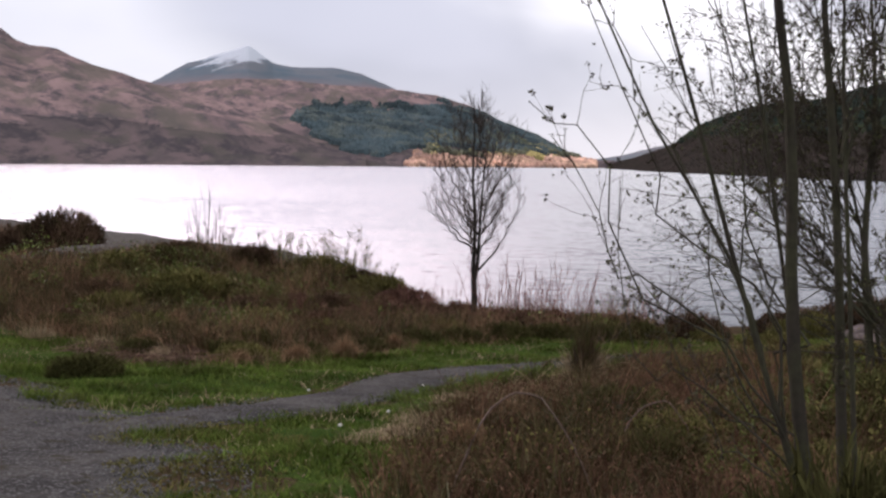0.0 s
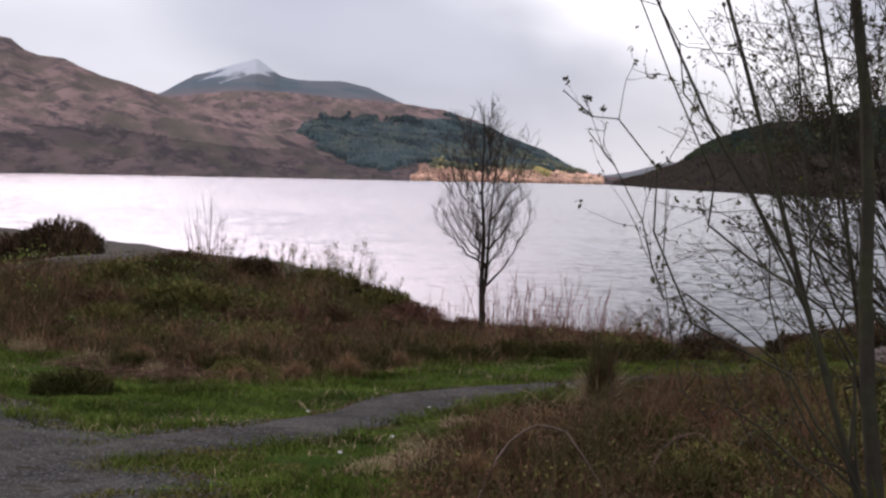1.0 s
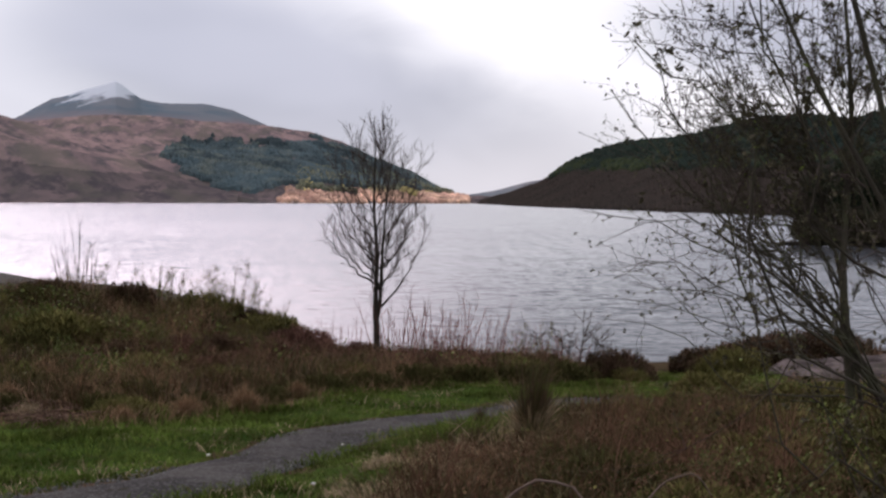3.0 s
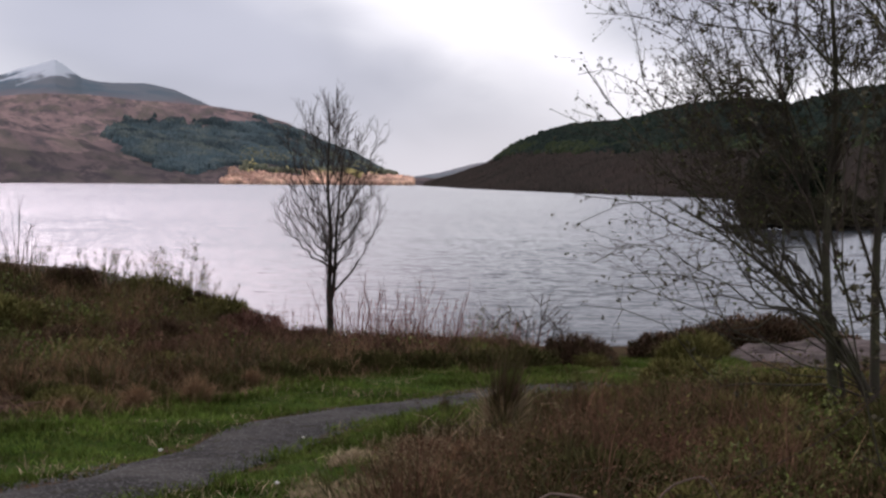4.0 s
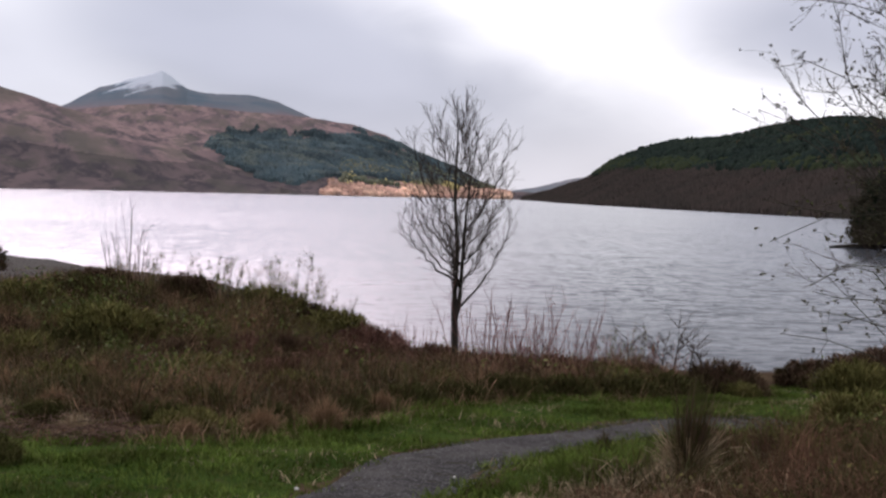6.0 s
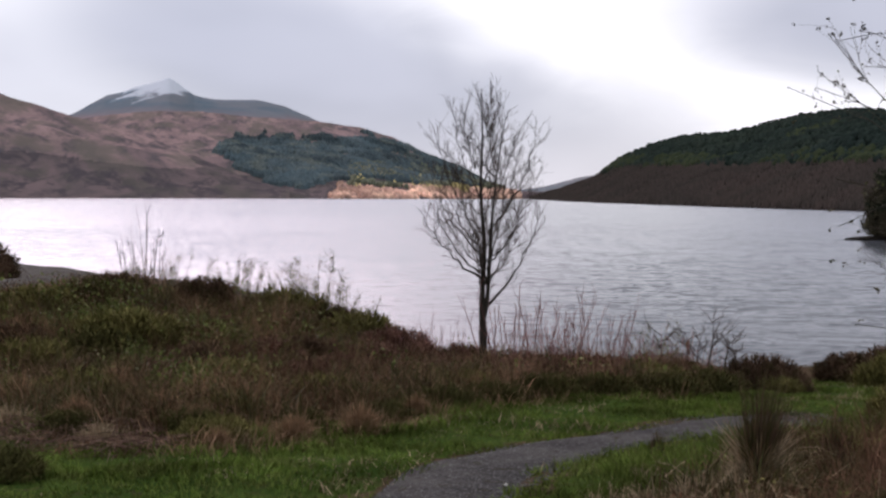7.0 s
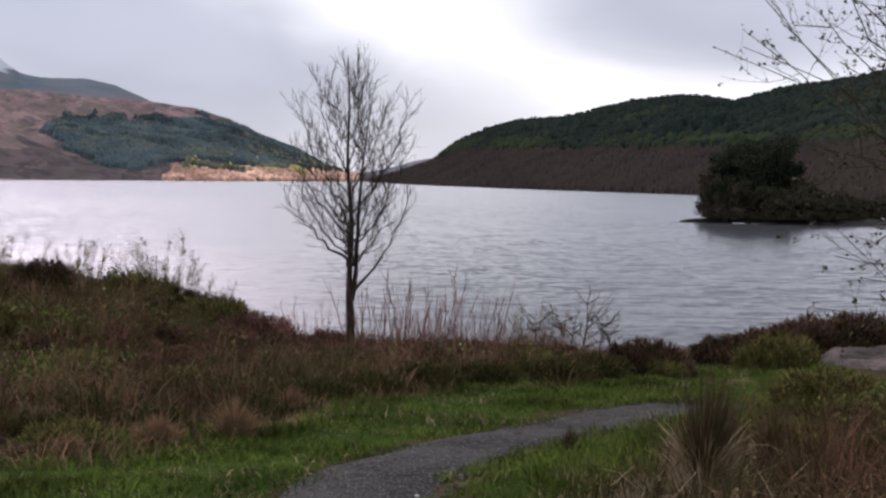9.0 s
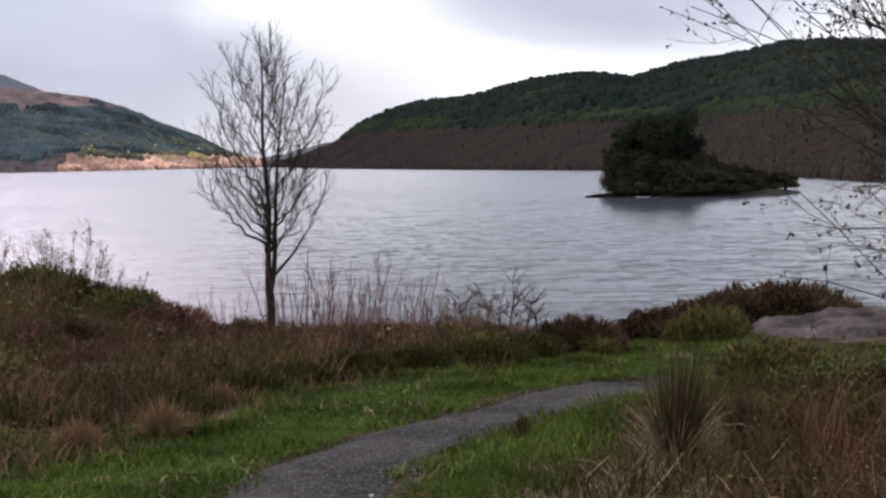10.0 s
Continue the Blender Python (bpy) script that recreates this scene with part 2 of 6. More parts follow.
def moorland(name, base, pale, dark, olive):
    """Heather, bracken and rock on a hillside, streaked down the slope; the streaks also paint in lit ridges and shaded
    gullies.
    """
    mat = bpy.data.materials.new(name)
    mat.use_nodes = True
    n = Nodes(mat.node_tree)
    out, b = n.add("ShaderNodeOutputMaterial"), n.add("ShaderNodeBsdfPrincipled")
    n.link(b.outputs[0], out.inputs[0])
    where = n.add("ShaderNodeTexCoord").outputs["Object"]
    turn = n.add("ShaderNodeMapping")
    n.link(where, turn.inputs[0])
    turn.inputs["Rotation"].default_value = (0, radians(-28), 0)
    slope = turn.outputs[0]
    a = n.noise(n.scaled(slope, 0.0060, 0.0026, 0.020), 1.0, 7, 0.66, 0.2)
    c = n.noise(n.scaled(slope, 0.024, 0.009, 0.055), 1.0, 6, 0.68, 0.25)
    d = n.noise(n.scaled(slope, 0.013, 0.006, 0.034), 1.0, 6, 0.65, 0.2)
    # pale and dark streaks mix plant cover with painted relief shading
    col = n.mix(n.smooth(a, .36, .60), base, pale)
    col = n.mix(n.smooth(c, .44, .62), col, dark)
    col = n.mix(n.math("MULTIPLY", n.smooth(d, .46, .62), 0.75), col, olive)
    n.link(col, b.inputs["Base Color"])
    b.inputs["Roughness"].default_value, b.inputs["Specular IOR Level"].default_value = 1.0, 0.0
    return mat


M = {
    "ground": ground_material(),
    "water": water_material(),
    "gravel": gravel_material(),
    "pebble": shade("pebble", [(0.067, 0.067, 0.067), (0.114, 0.108, 0.103), (0.047, 0.046, 0.047)], 8, 0.85, 0.3, island=0.5),
    "grass": shade("grass_blades", [(0.049, 0.080, 0.013), (0.086, 0.129, 0.025), (0.089, 0.088, 0.028)], 0.8, 0.7, 0, island=0.4, spec=0.0, patch=1.2, patch_colour=(0.092, 0.098, 0.034)),
    "straw": shade("dead_grass", [(0.252, 0.194, 0.127), (0.186, 0.137, 0.086), (0.348, 0.270, 0.180)], 1.0, 0.8, 0, island=0.45, spec=0.0),
    "rusty": shade("rusty_dead_grass", [(0.152, 0.096, 0.059), (0.228, 0.145, 0.089), (0.107, 0.063, 0.041)], 1.0, 0.85, 0, island=0.45, spec=0.0, patch=1.4),
    "tussock": shade("tussock_grass", [(0.206, 0.130, 0.078), (0.272, 0.181, 0.110), (0.133, 0.079, 0.048)], 3.0, 0.85, 0, island=0.45, spec=0.0),
    "scrub": shade("bare_brown_stems", [(0.114, 0.066, 0.039), (0.186, 0.112, 0.067), (0.069, 0.041, 0.025)], 1.1, 0.85, 0, island=0.45, spec=0.0, patch=0.55, patch_colour=(0.082, 0.068, 0.034)),
    "dark_scrub": shade("dark_stems", [(0.070, 0.043, 0.025), (0.105, 0.066, 0.037), (0.048, 0.034, 0.018)], 0.35, 0.85, 0, island=0.55, spec=0.0),
    "red_heather": shade("reddish_heather_sprigs", [(0.104, 0.055, 0.042), (0.150, 0.084, 0.063), (0.068, 0.040, 0.029)], 1.2, 0.9, 0, island=0.5, spec=0.0, patch=0.8),
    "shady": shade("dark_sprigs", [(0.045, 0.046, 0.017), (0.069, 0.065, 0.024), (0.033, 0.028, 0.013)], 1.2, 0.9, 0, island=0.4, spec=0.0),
    "heather": shade("heather_sprigs", [(0.064, 0.038, 0.027), (0.097, 0.059, 0.042), (0.051, 0.039, 0.021)], 1.2, 0.9, 0, island=0.5, spec=0.0, patch=1.0, patch_colour=(0.045, 0.042, 0.018)),
    "leaf": shade("bramble_leaves", [(0.064, 0.083, 0.019), (0.106, 0.125, 0.030), (0.081, 0.081, 0.027)], 0.8, 0.6, 0, island=0.5, spec=0.08),
    "rusty_leaf": shade("withered_leaves", [(0.096, 0.052, 0.035), (0.130, 0.074, 0.047), (0.068, 0.037, 0.025)], 1.0, 0.85, 0, island=0.45, spec=0.0, patch=0.7, patch_colour=(0.062, 0.060, 0.027)),
    "olive": shade("olive_sprigs", [(0.085, 0.085, 0.027), (0.124, 0.112, 0.038), (0.087, 0.067, 0.032)], 1.5, 0.85, 0, island=0.5, spec=0.0),
    "redtwig": shade("reddish_twigs", [(0.150, 0.064, 0.058), (0.186, 0.083, 0.072), (0.115, 0.049, 0.047)], 2.0, 0.8, 0, island=0.4, spec=0.08),
    "bracken": shade("dead_bracken", [(0.085, 0.049, 0.035), (0.146, 0.093, 0.065), (0.049, 0.028, 0.020)], 2.0, 0.85, 0, island=0.5, spec=0.08),
    "cane": shade("bramble_cane", [(0.110, 0.074, 0.060), (0.078, 0.046, 0.038), (0.150, 0.108, 0.088)], 6.0, 0.7, 0),
    "litter": shade("islet_soil", [(0.015, 0.013, 0.010), (0.025, 0.022, 0.015), (0.010, 0.009, 0.007)], 0.5, 0.95, 0.3),
    "rush": shade("rush_stems", [(0.032, 0.038, 0.011), (0.055, 0.051, 0.017), (0.066, 0.041, 0.020)], 2.0, 0.7, 0, island=0.5, spec=0.08),
    "bark": shade("dark_bark", [(0.025, 0.021, 0.018), (0.043, 0.036, 0.030), (0.015, 0.013, 0.011)], 4.0, 0.9, 0.7, 60.0, spec=0.08),
    "mossbark": shade("mossy_bark", [(0.044, 0.037, 0.030), (0.056, 0.056, 0.032), (0.025, 0.023, 0.019)], 3.0, 0.9, 0.7, 60.0, spec=0.08),
    "twig": shade("twig_bark", [(0.047, 0.036, 0.031), (0.066, 0.048, 0.040), (0.039, 0.029, 0.025)], 3.0, 0.8, 0, island=0.3, spec=0.08),
    "bud": shade("catkin_buds", [(0.052, 0.046, 0.029), (0.077, 0.069, 0.038), (0.035, 0.031, 0.019)], 5.0, 0.8, 0, island=0.4, spec=0.08),
    "youngleaf": shade("young_leaves", [(0.094, 0.122, 0.026), (0.130, 0.151, 0.040), (0.072, 0.094, 0.020)], 5.0, 0.6, 0, island=0.4, spec=0.08),
    "rock": shade("flat_rock", [(0.074, 0.059, 0.057), (0.109, 0.088, 0.086), (0.037, 0.031, 0.029)], 1.6, 0.9, 0.9, 14.0, spec=0.03, patch=1.5, patch_colour=(0.060, 0.055, 0.042)),
    "moor": moorland("brown_moorland", (0.146, 0.108, 0.109), (0.240, 0.168, 0.165), (0.082, 0.071, 0.076), (0.116, 0.101, 0.088)),
    "moor_low": moorland("dark_lower_slopes", (0.084, 0.070, 0.072), (0.126, 0.096, 0.097), (0.055, 0.049, 0.054), (0.078, 0.071, 0.064)),
    # bluish base colour carries the haze of distance
    "blue": shade("far_mountain", [(0.135, 0.150, 0.165), (0.185, 0.175, 0.185), (0.10, 0.12, 0.14)], 0.004, 1.0, 0, spec=0.0),
    "quartz": shade("white_quartz", [(0.42, 0.41, 0.39), (0.52, 0.50, 0.47), (0.34, 0.33, 0.31)], 30.0, 0.6, 0.3, spec=0.1),
    "snowy": snowy_material(),
    "conifer": shade("conifer_plantation", [(0.050, 0.071, 0.080), (0.070, 0.088, 0.093), (0.042, 0.059, 0.067)], 0.02, 1.0, 0, island=0.16, spec=0.0, patch=0.008, patch_colour=(0.108, 0.122, 0.108)),
    # a break of sun on the far shore, painted into these two tree colours
    "golden": shade("sun_tinted_shore_woods", [(0.520, 0.310, 0.240), (0.660, 0.440, 0.310), (0.400, 0.245, 0.205)], 0.012, 1.0, 0, island=0.3, spec=0.0, patch=0.010, patch_colour=(0.230, 0.160, 0.140)),
    "larch": shade("sun_tinted_larches", [(0.360, 0.300, 0.120), (0.460, 0.370, 0.160), (0.220, 0.200, 0.100)], 0.014, 1.0, 0, island=0.35, spec=0.0),
    "birch": shade("grey_green_birches", [(0.115, 0.125, 0.085), (0.160, 0.150, 0.100), (0.075, 0.090, 0.075)], 0.014, 1.0, 0, island=0.3, spec=0.0),
    "barewood": shade("bare_woods", [(0.040, 0.034, 0.030), (0.053, 0.041, 0.036), (0.032, 0.028, 0.025)], 0.02, 1.0, 0, island=0.18, spec=0.0),
    "greenwood": shade("dark_green_woods", [(0.017, 0.025, 0.021), (0.027, 0.036, 0.027), (0.013, 0.018, 0.017)], 0.010, 1.0, 0, island=0.22, spec=0.0),
    "paleleaf": shade("spring_woods", [(0.028, 0.036, 0.019), (0.037, 0.046, 0.024), (0.022, 0.028, 0.017)], 0.02, 1.0, 0, spec=0.0),
    "pine": shade("pine_needles", [(0.018, 0.024, 0.014), (0.030, 0.036, 0.019), (0.012, 0.016, 0.010)], 0.3, 0.9, 0, island=0.25, spec=0.1),
    "thicket": shade("thicket_twigs", [(0.036, 0.033, 0.020), (0.054, 0.047, 0.027), (0.025, 0.023, 0.015)], 0.2, 0.9, 0, island=0.28, spec=0.1),
}

# ---------------------------------------------------------------- mesh helpers


def sheet(name, verts, faces, material, parent=None, label="", smooth=False):
    """Links a mesh from arrays: verts (n, 3), faces (m, k)."""
    verts, faces = np.asarray(verts, np.float32), np.asarray(faces, np.int32)
    me = bpy.data.meshes.new(name)
    k = faces.shape[1]
    me.vertices.add(len(verts))
    me.vertices.foreach_set("co", verts.ravel())
    me.loops.add(faces.size)
    me.loops.foreach_set("vertex_index", faces.ravel())
    me.polygons.add(len(faces))
    me.polygons.foreach_set("loop_start", np.arange(0, faces.size, k, dtype=np.int32))
    me.update(calc_edges=True)
    if smooth:
        me.polygons.foreach_set("use_smooth", np.ones(len(faces), bool))
    me.materials.append(material)
    ob = new(name, me)
    if parent:
        ob.parent = parent
    if label:
        ob["label"] = label
    return ob


def holder(name, x, y, z, label, category, group=""):
    ob = new(name)
    ob.empty_display_size = 0.1
    ob.location = (x, y, z)
    return tagged(ob, label, category, group)


class Tubes:
    """Gathers tapered limbs into one mesh of quads."""

    def __init__(self):
        self.v, self.f, self.count = [], [], 0

    def limb(self, line, radii, sides=5):
        line = np.asarray(line, float)
        n = len(line)
        way = np.gradient(line, axis=0)
        way /= np.linalg.norm(way, axis=1)[:, None] + 1e-9
        ref = np.where(np.abs(way[:, 2:3]) > 0.9, [[1.0, 0, 0]], [[0, 0, 1.0]])
        a = np.cross(way, ref)
        a /= np.linalg.norm(a, axis=1)[:, None] + 1e-9
        b = np.cross(way, a)
        turn = np.arange(sides) * 2 * np.pi / sides
        ring = a[:, None] * np.cos(turn)[None, :, None] + b[:, None] * np.sin(turn)[None, :, None]
        self.v.append((line[:, None] + ring * np.asarray(radii, float)[:, None, None]).reshape(-1, 3))
        i, j = np.meshgrid(np.arange(n - 1), np.arange(sides), indexing="ij")
        j2 = (j + 1) % sides
        quad = np.stack([i * sides + j, i * sides + j2, (i + 1) * sides + j2, (i + 1) * sides + j], -1).reshape(-1, 4)
        self.f.append(quad + self.count)
        self.count += n * sides

    def done(self, name, material, parent=None, label=""):
        return sheet(name, np.concatenate(self.v), np.concatenate(self.f), material, parent, label, smooth=True)


def blades(foot, height, width, lean, rng, bend=0.35):
    """Ribbons of two quads that stand on foot (n, 3); arrays of height and width, lean (n, 2)."""
    n = len(foot)
    turn = rng.uniform(0, 2 * np.pi, n)
    side = np.stack([np.cos(turn), np.sin(turn), np.zeros(n)], -1) * width[:, None] / 2
    tilt = np.concatenate([lean, np.zeros((n, 1))], 1)
    up = np.array([0, 0, 1.0])
    mid = foot + up * (height * 0.55)[:, None] + tilt * (height * bend)[:, None]
    tip = foot + up * height[:, None] * (1 - 0.25 * (lean**2).sum(1))[:, None] + tilt * height[:, None]
    v = np.stack([foot - side, foot + side, mid - side * 0.8, mid + side * 0.8, tip - side * 0.15, tip + side * 0.15], 1).reshape(-1, 3)
    base = np.arange(n)[:, None] * 6
    f = np.concatenate([base + [0, 1, 3, 2], base + [2, 3, 5, 4]], 0)
    return v, f


def leaves(centre, size, rng):
    """Small folded diamond leaves, two triangles' worth of quad each."""
    n = len(centre)
    a = rng.normal(size=(n, 3))
    a /= np.linalg.norm(a, axis=1)[:, None]
    b = np.cross(a, rng.normal(size=(n, 3)))
    b /= np.linalg.norm(b, axis=1)[:, None]
    s = size[:, None]
    v = np.stack([centre - a * s, centre + b * s * 0.55, centre + a * s, centre - b * s * 0.55], 1).reshape(-1, 3)
    return v, np.arange(n * 4).reshape(-1, 4)


def grid_faces(rows, cols):
    i, j = np.meshgrid(np.arange(rows - 1), np.arange(cols - 1), indexing="ij")
    a = i * cols + j
    return np.stack([a, a + 1, a + cols + 1, a + cols], -1).reshape(-1, 4)


def wavy(x, y, size, seed=0.0):
    """Smooth pseudo-random relief between -1 and 1 from crossed sines."""
    x, y = x / size, y / size
    out = np.sin(1.7 * x + 0.6 * y + seed) + np.sin(-0.9 * x + 1.5 * y + 2.1 * seed) + np.sin(2.3 * x - 1.9 * y + 0.7 * seed + 1.3 * np.sin(0.8 * y + seed))
    return out / 3


def inside(x, y, ring):
    """Whether points lie in a polygon of the plan."""
    x, y = np.asarray(x, float), np.asarray(y, float)
    odd = np.zeros(x.shape, bool)
    for (x0, y0), (x1, y1) in zip(ring, ring[1:] + ring[:1]):
        cross = ((y0 > y) != (y1 > y)) & (x < (x1 - x0) * (y - y0) / (y1 - y0 + 1e-12) + x0)
        odd ^= cross
    return odd


def off_line(x, y, line):
    """Distance from a polyline of the plan."""
    x, y = np.asarray(x, float), np.asarray(y, float)
    best = np.full(x.shape, 1e9)
    for (x0, y0), (x1, y1) in zip(line, line[1:]):
        dx, dy = x1 - x0, y1 - y0
        s = np.clip(((x - x0) * dx + (y - y0) * dy) / (dx * dx + dy * dy), 0, 1)
        best = np.minimum(best, np.hypot(x - x0 - s * dx, y - y0 - s * dy))
    return best


# ---------------------------------------------------------------- the plan
TRACK = [(2.0, -30.0), (-0.6, -4.0), (-1.9, 2.0), (-4.4, 8.0), (-7.6, 12.0), (-14.0, 15.6), (-30.0, 19.0)]
FOOTPATH = [(-5.2, 9.2), (-4.2, 10.8), (-3.4, 12.6), (-2.95, 14.5), (-2.3, 16.8), (-1.25, 18.7), (0.2, 20.2), (1.2, 21.1)]
SHORE = [(-400.0, 190.0), (-60.0, 102.0), (-33.0, 79.0), (-26.0, 75.0), (-18.5, 69.0), (-12.6, 58.5), (-9.3, 52.0), (-6.4, 44.2), (-4.0, 39.8), (2.0, 39.2), (8.0, 40.2), (16.0, 40.5), (30.0, 38.0), (60.0, 28.0), (400.0, -60.0)]
TURF = [(-30.0, 24.0), (-14.0, 22.5), (-9.0, 19.4), (-6.0, 16.6), (-4.7, 17.0), (-3.7, 18.8), (-2.6, 21.2), (-1.2, 22.8), (0.2, 23.4), (0.8, 25.0), (1.4, 28.0), (3.4, 29.0), (5.0, 27.5),
        (4.0, 24.2), (2.4, 22.4), (1.0, 19.8), (-0.1, 17.6), (-0.9, 15.8), (-1.5, 13.5), (-1.6, 11.0), (-1.2, 8.0), (-0.2, 4.0), (1.4, 0.0), (4.0, -12.0), (4.0, -40.0), (-40.0, -40.0)]
LAND = SHORE + [(400.0, -400.0), (-400.0, -400.0)]


def brow(x, y):
    """The bare brow of the headland."""
    return np.exp(-(((x + 13.9) / 2.4) ** 2 + ((y - 36.0) / 2.2) ** 2))


def bare(x, y):
    """The grazed crown of the headland, where nothing tall grows."""
    return np.maximum(brow(x, y), np.exp(-(((x + 12.5) / 2.1) ** 2 + ((y - 31.3) / 3.6) ** 2)))


def ground_height(x, y):
    x, y = np.asarray(x, float), np.asarray(y, float)
    z = -0.074 * np.clip(y, -60, 26)
    z = z - 0.095 * np.clip(y - 26, 0, 11)
    # the headland to the left rises, then falls to its beach
    head = np.exp(-(((x + 14) / 6.5) ** 2)) * np.exp(-(((y - 33) / 9.0) ** 2))
    z = z + 1.55 * head + 0.85 * np.exp(-(((x + 9.5) / 4.0) ** 2 + ((y - 30) / 5.0) ** 2))
    z = z + 0.62 * brow(x, y)
    z = np.where(x < -16, z + 1.0 * np.clip((-16 - x) / 20, 0, 1) * np.clip((y - 10) / 20, 0, 1), z)
    land = inside(x, y, LAND)
    off = off_line(x, y, SHORE)
    dry = np.where(land, off, -off)
    beach = WATER + 0.10 * np.minimum(dry, 5) + 0.30 * np.clip(dry - 5, 0, 99)
    z = np.where(dry < 14, np.minimum(z, np.maximum(beach, WATER - 5)) , z)
    z = np.where(land & (dry > 3), np.maximum(z, WATER + 0.25), z)
    near = np.exp(-((off_line(x, y, FOOTPATH) / 1.2) ** 2))
    # the footpath has worn down into the turf
    z = z - 0.08 * near * np.clip((y - 12) / 2.5, 0, 1) * np.clip((22 - y) / 2.5, 0, 1)
    z = z + (0.05 * wavy(x, y, 0.9, 1.0) + 0.08 * wavy(x, y, 2.7, 4.0)) * (1 - 0.8 * near) * np.clip(dry / 4, 0, 1)
    return z


def graded(stops):
    """Coordinates with a step for each stretch: (from, to, step)."""
    out = []
    for a, b, step in stops:
        out += list(np.linspace(a, b, max(1, round((b - a) / step)), endpoint=False))
    return np.array(out + [stops[-1][1]])


def build_ground():
    xs = graded([(-4800, -400, 400), (-400, -60, 34), (-60, -22, 2), (-22, 12, 0.25), (12, 40, 1.4), (40, 400, 36), (400, 4800, 400)])
    ys = graded([(-4800, -300, 450), (-300, -20, 28), (-20, -5, 0.75), (-5, 46, 0.25), (46, 110, 1.6), (110, 400, 29), (400, 4800, 400)])
    X, Y = np.meshgrid(xs, ys)
    Z = ground_height(X, Y)
    ob = sheet("ground", np.stack([X, Y, Z], -1).reshape(-1, 3), grid_faces(len(ys), len(xs)), M["ground"], smooth=True)
    land = inside(X, Y, LAND)
    dry = np.where(land, off_line(X, Y, SHORE), -1)
    turf = (inside(X, Y, TURF) | ((X < -16) & (Y < 26))) & (off_line(X, Y, FOOTPATH) > 0.72) & (off_line(X, Y, TRACK) > 2.1)
    shingle = np.maximum(np.clip(1.3 - dry / np.where(X < -14, 14.0, 3.0), 0, 1), np.clip(bare(X, Y) * 1.8, 0, 1))
    col = np.stack([turf * 1.0, shingle, 0 * X, 0 * X + 1], -1).astype(np.float32)
    att = ob.data.color_attributes.new("cover", "FLOAT_COLOR", "POINT")
    att.data.foreach_set("color", col.ravel())
    return tagged(ob, "grassy lakeside ground with dark litter and a shingle edge", "ground", kind="structure")


build_ground()


def build_water():
    v = [(-4900, 20, WATER), (4900, 20, WATER), (4900, 4950, WATER), (-4900, 4950, WATER)]
    ob = sheet("water", v, [(0, 1, 2, 3)], M["water"])
    return tagged(ob, "wide grey lake with small wind ripples", "lake", kind="structure")


build_water()


def ribbon(name, line, half, material, label, seed):
    """A gravel way that follows a line of the plan, slightly crowned, with ragged edges."""
    pts = [Vector((x, y, 0)) for x, y in line]
    fine = []
    for n in range(len(pts) - 1):
        p0, p1, p2, p3 = pts[max(n - 1, 0)], pts[n], pts[n + 1], pts[min(n + 2, len(pts) - 1)]
        count = max(2, int((p2 - p1).length / 0.3))
        for k in range(count):
            t = k / count
            fine.append(0.5 * ((2 * p1) + (p2 - p0) * t + (2 * p0 - 5 * p1 + 4 * p2 - p3) * t * t + (3 * p1 - p0 - 3 * p2 + p3) * t**3))
    fine = np.array([(p.x, p.y) for p in fine])
    way = np.gradient(fine, axis=0)
    way /= np.linalg.norm(way, axis=1)[:, None]
    side = np.stack([way[:, 1], -way[:, 0]], -1)
    across = np.linspace(-1, 1, 13)
    s = np.arange(len(fine))[:, None] * 0.3
    reach = half * (1 + 0.16 * np.sin(s * 0.9 + seed + 2 * (across > 0)) + 0.12 * np.sin(s * 2.7 + 3 * (across > 0) + seed))
    P = fine[:, None] + side[:, None] * (across * reach)[..., None]
    Z = ground_height(P[..., 0], P[..., 1]) + 0.045 - 0.075 * np.abs(across) ** 3
    ob = sheet(name, np.concatenate([P, Z[..., None]], -1).reshape(-1, 3), grid_faces(len(fine), 13), material, smooth=True)
    return tagged(ob, label, "path", kind="structure")


ribbon("path_1", TRACK, 1.9, M["gravel"], "wide grey gravel track worn into the grass", 0.4)
ribbon("path_2", FOOTPATH, 0.62, M["gravel"], "narrow grey gravel footpath curving through grass", 1.9)

# ---------------------------------------------------------------- hills


def relief(x, y, size, seed):
    out, amp = 0 * x, 1.0
    for k in range(5):
        a = 0.7 + 1.9 * k
        u, v = x * math.cos(a) - y * math.sin(a), x * math.sin(a) + y * math.cos(a)
        out = out + amp * wavy(u, v, size / 1.9**k, seed + 1.7 * k)
        amp *= 0.55
    return out


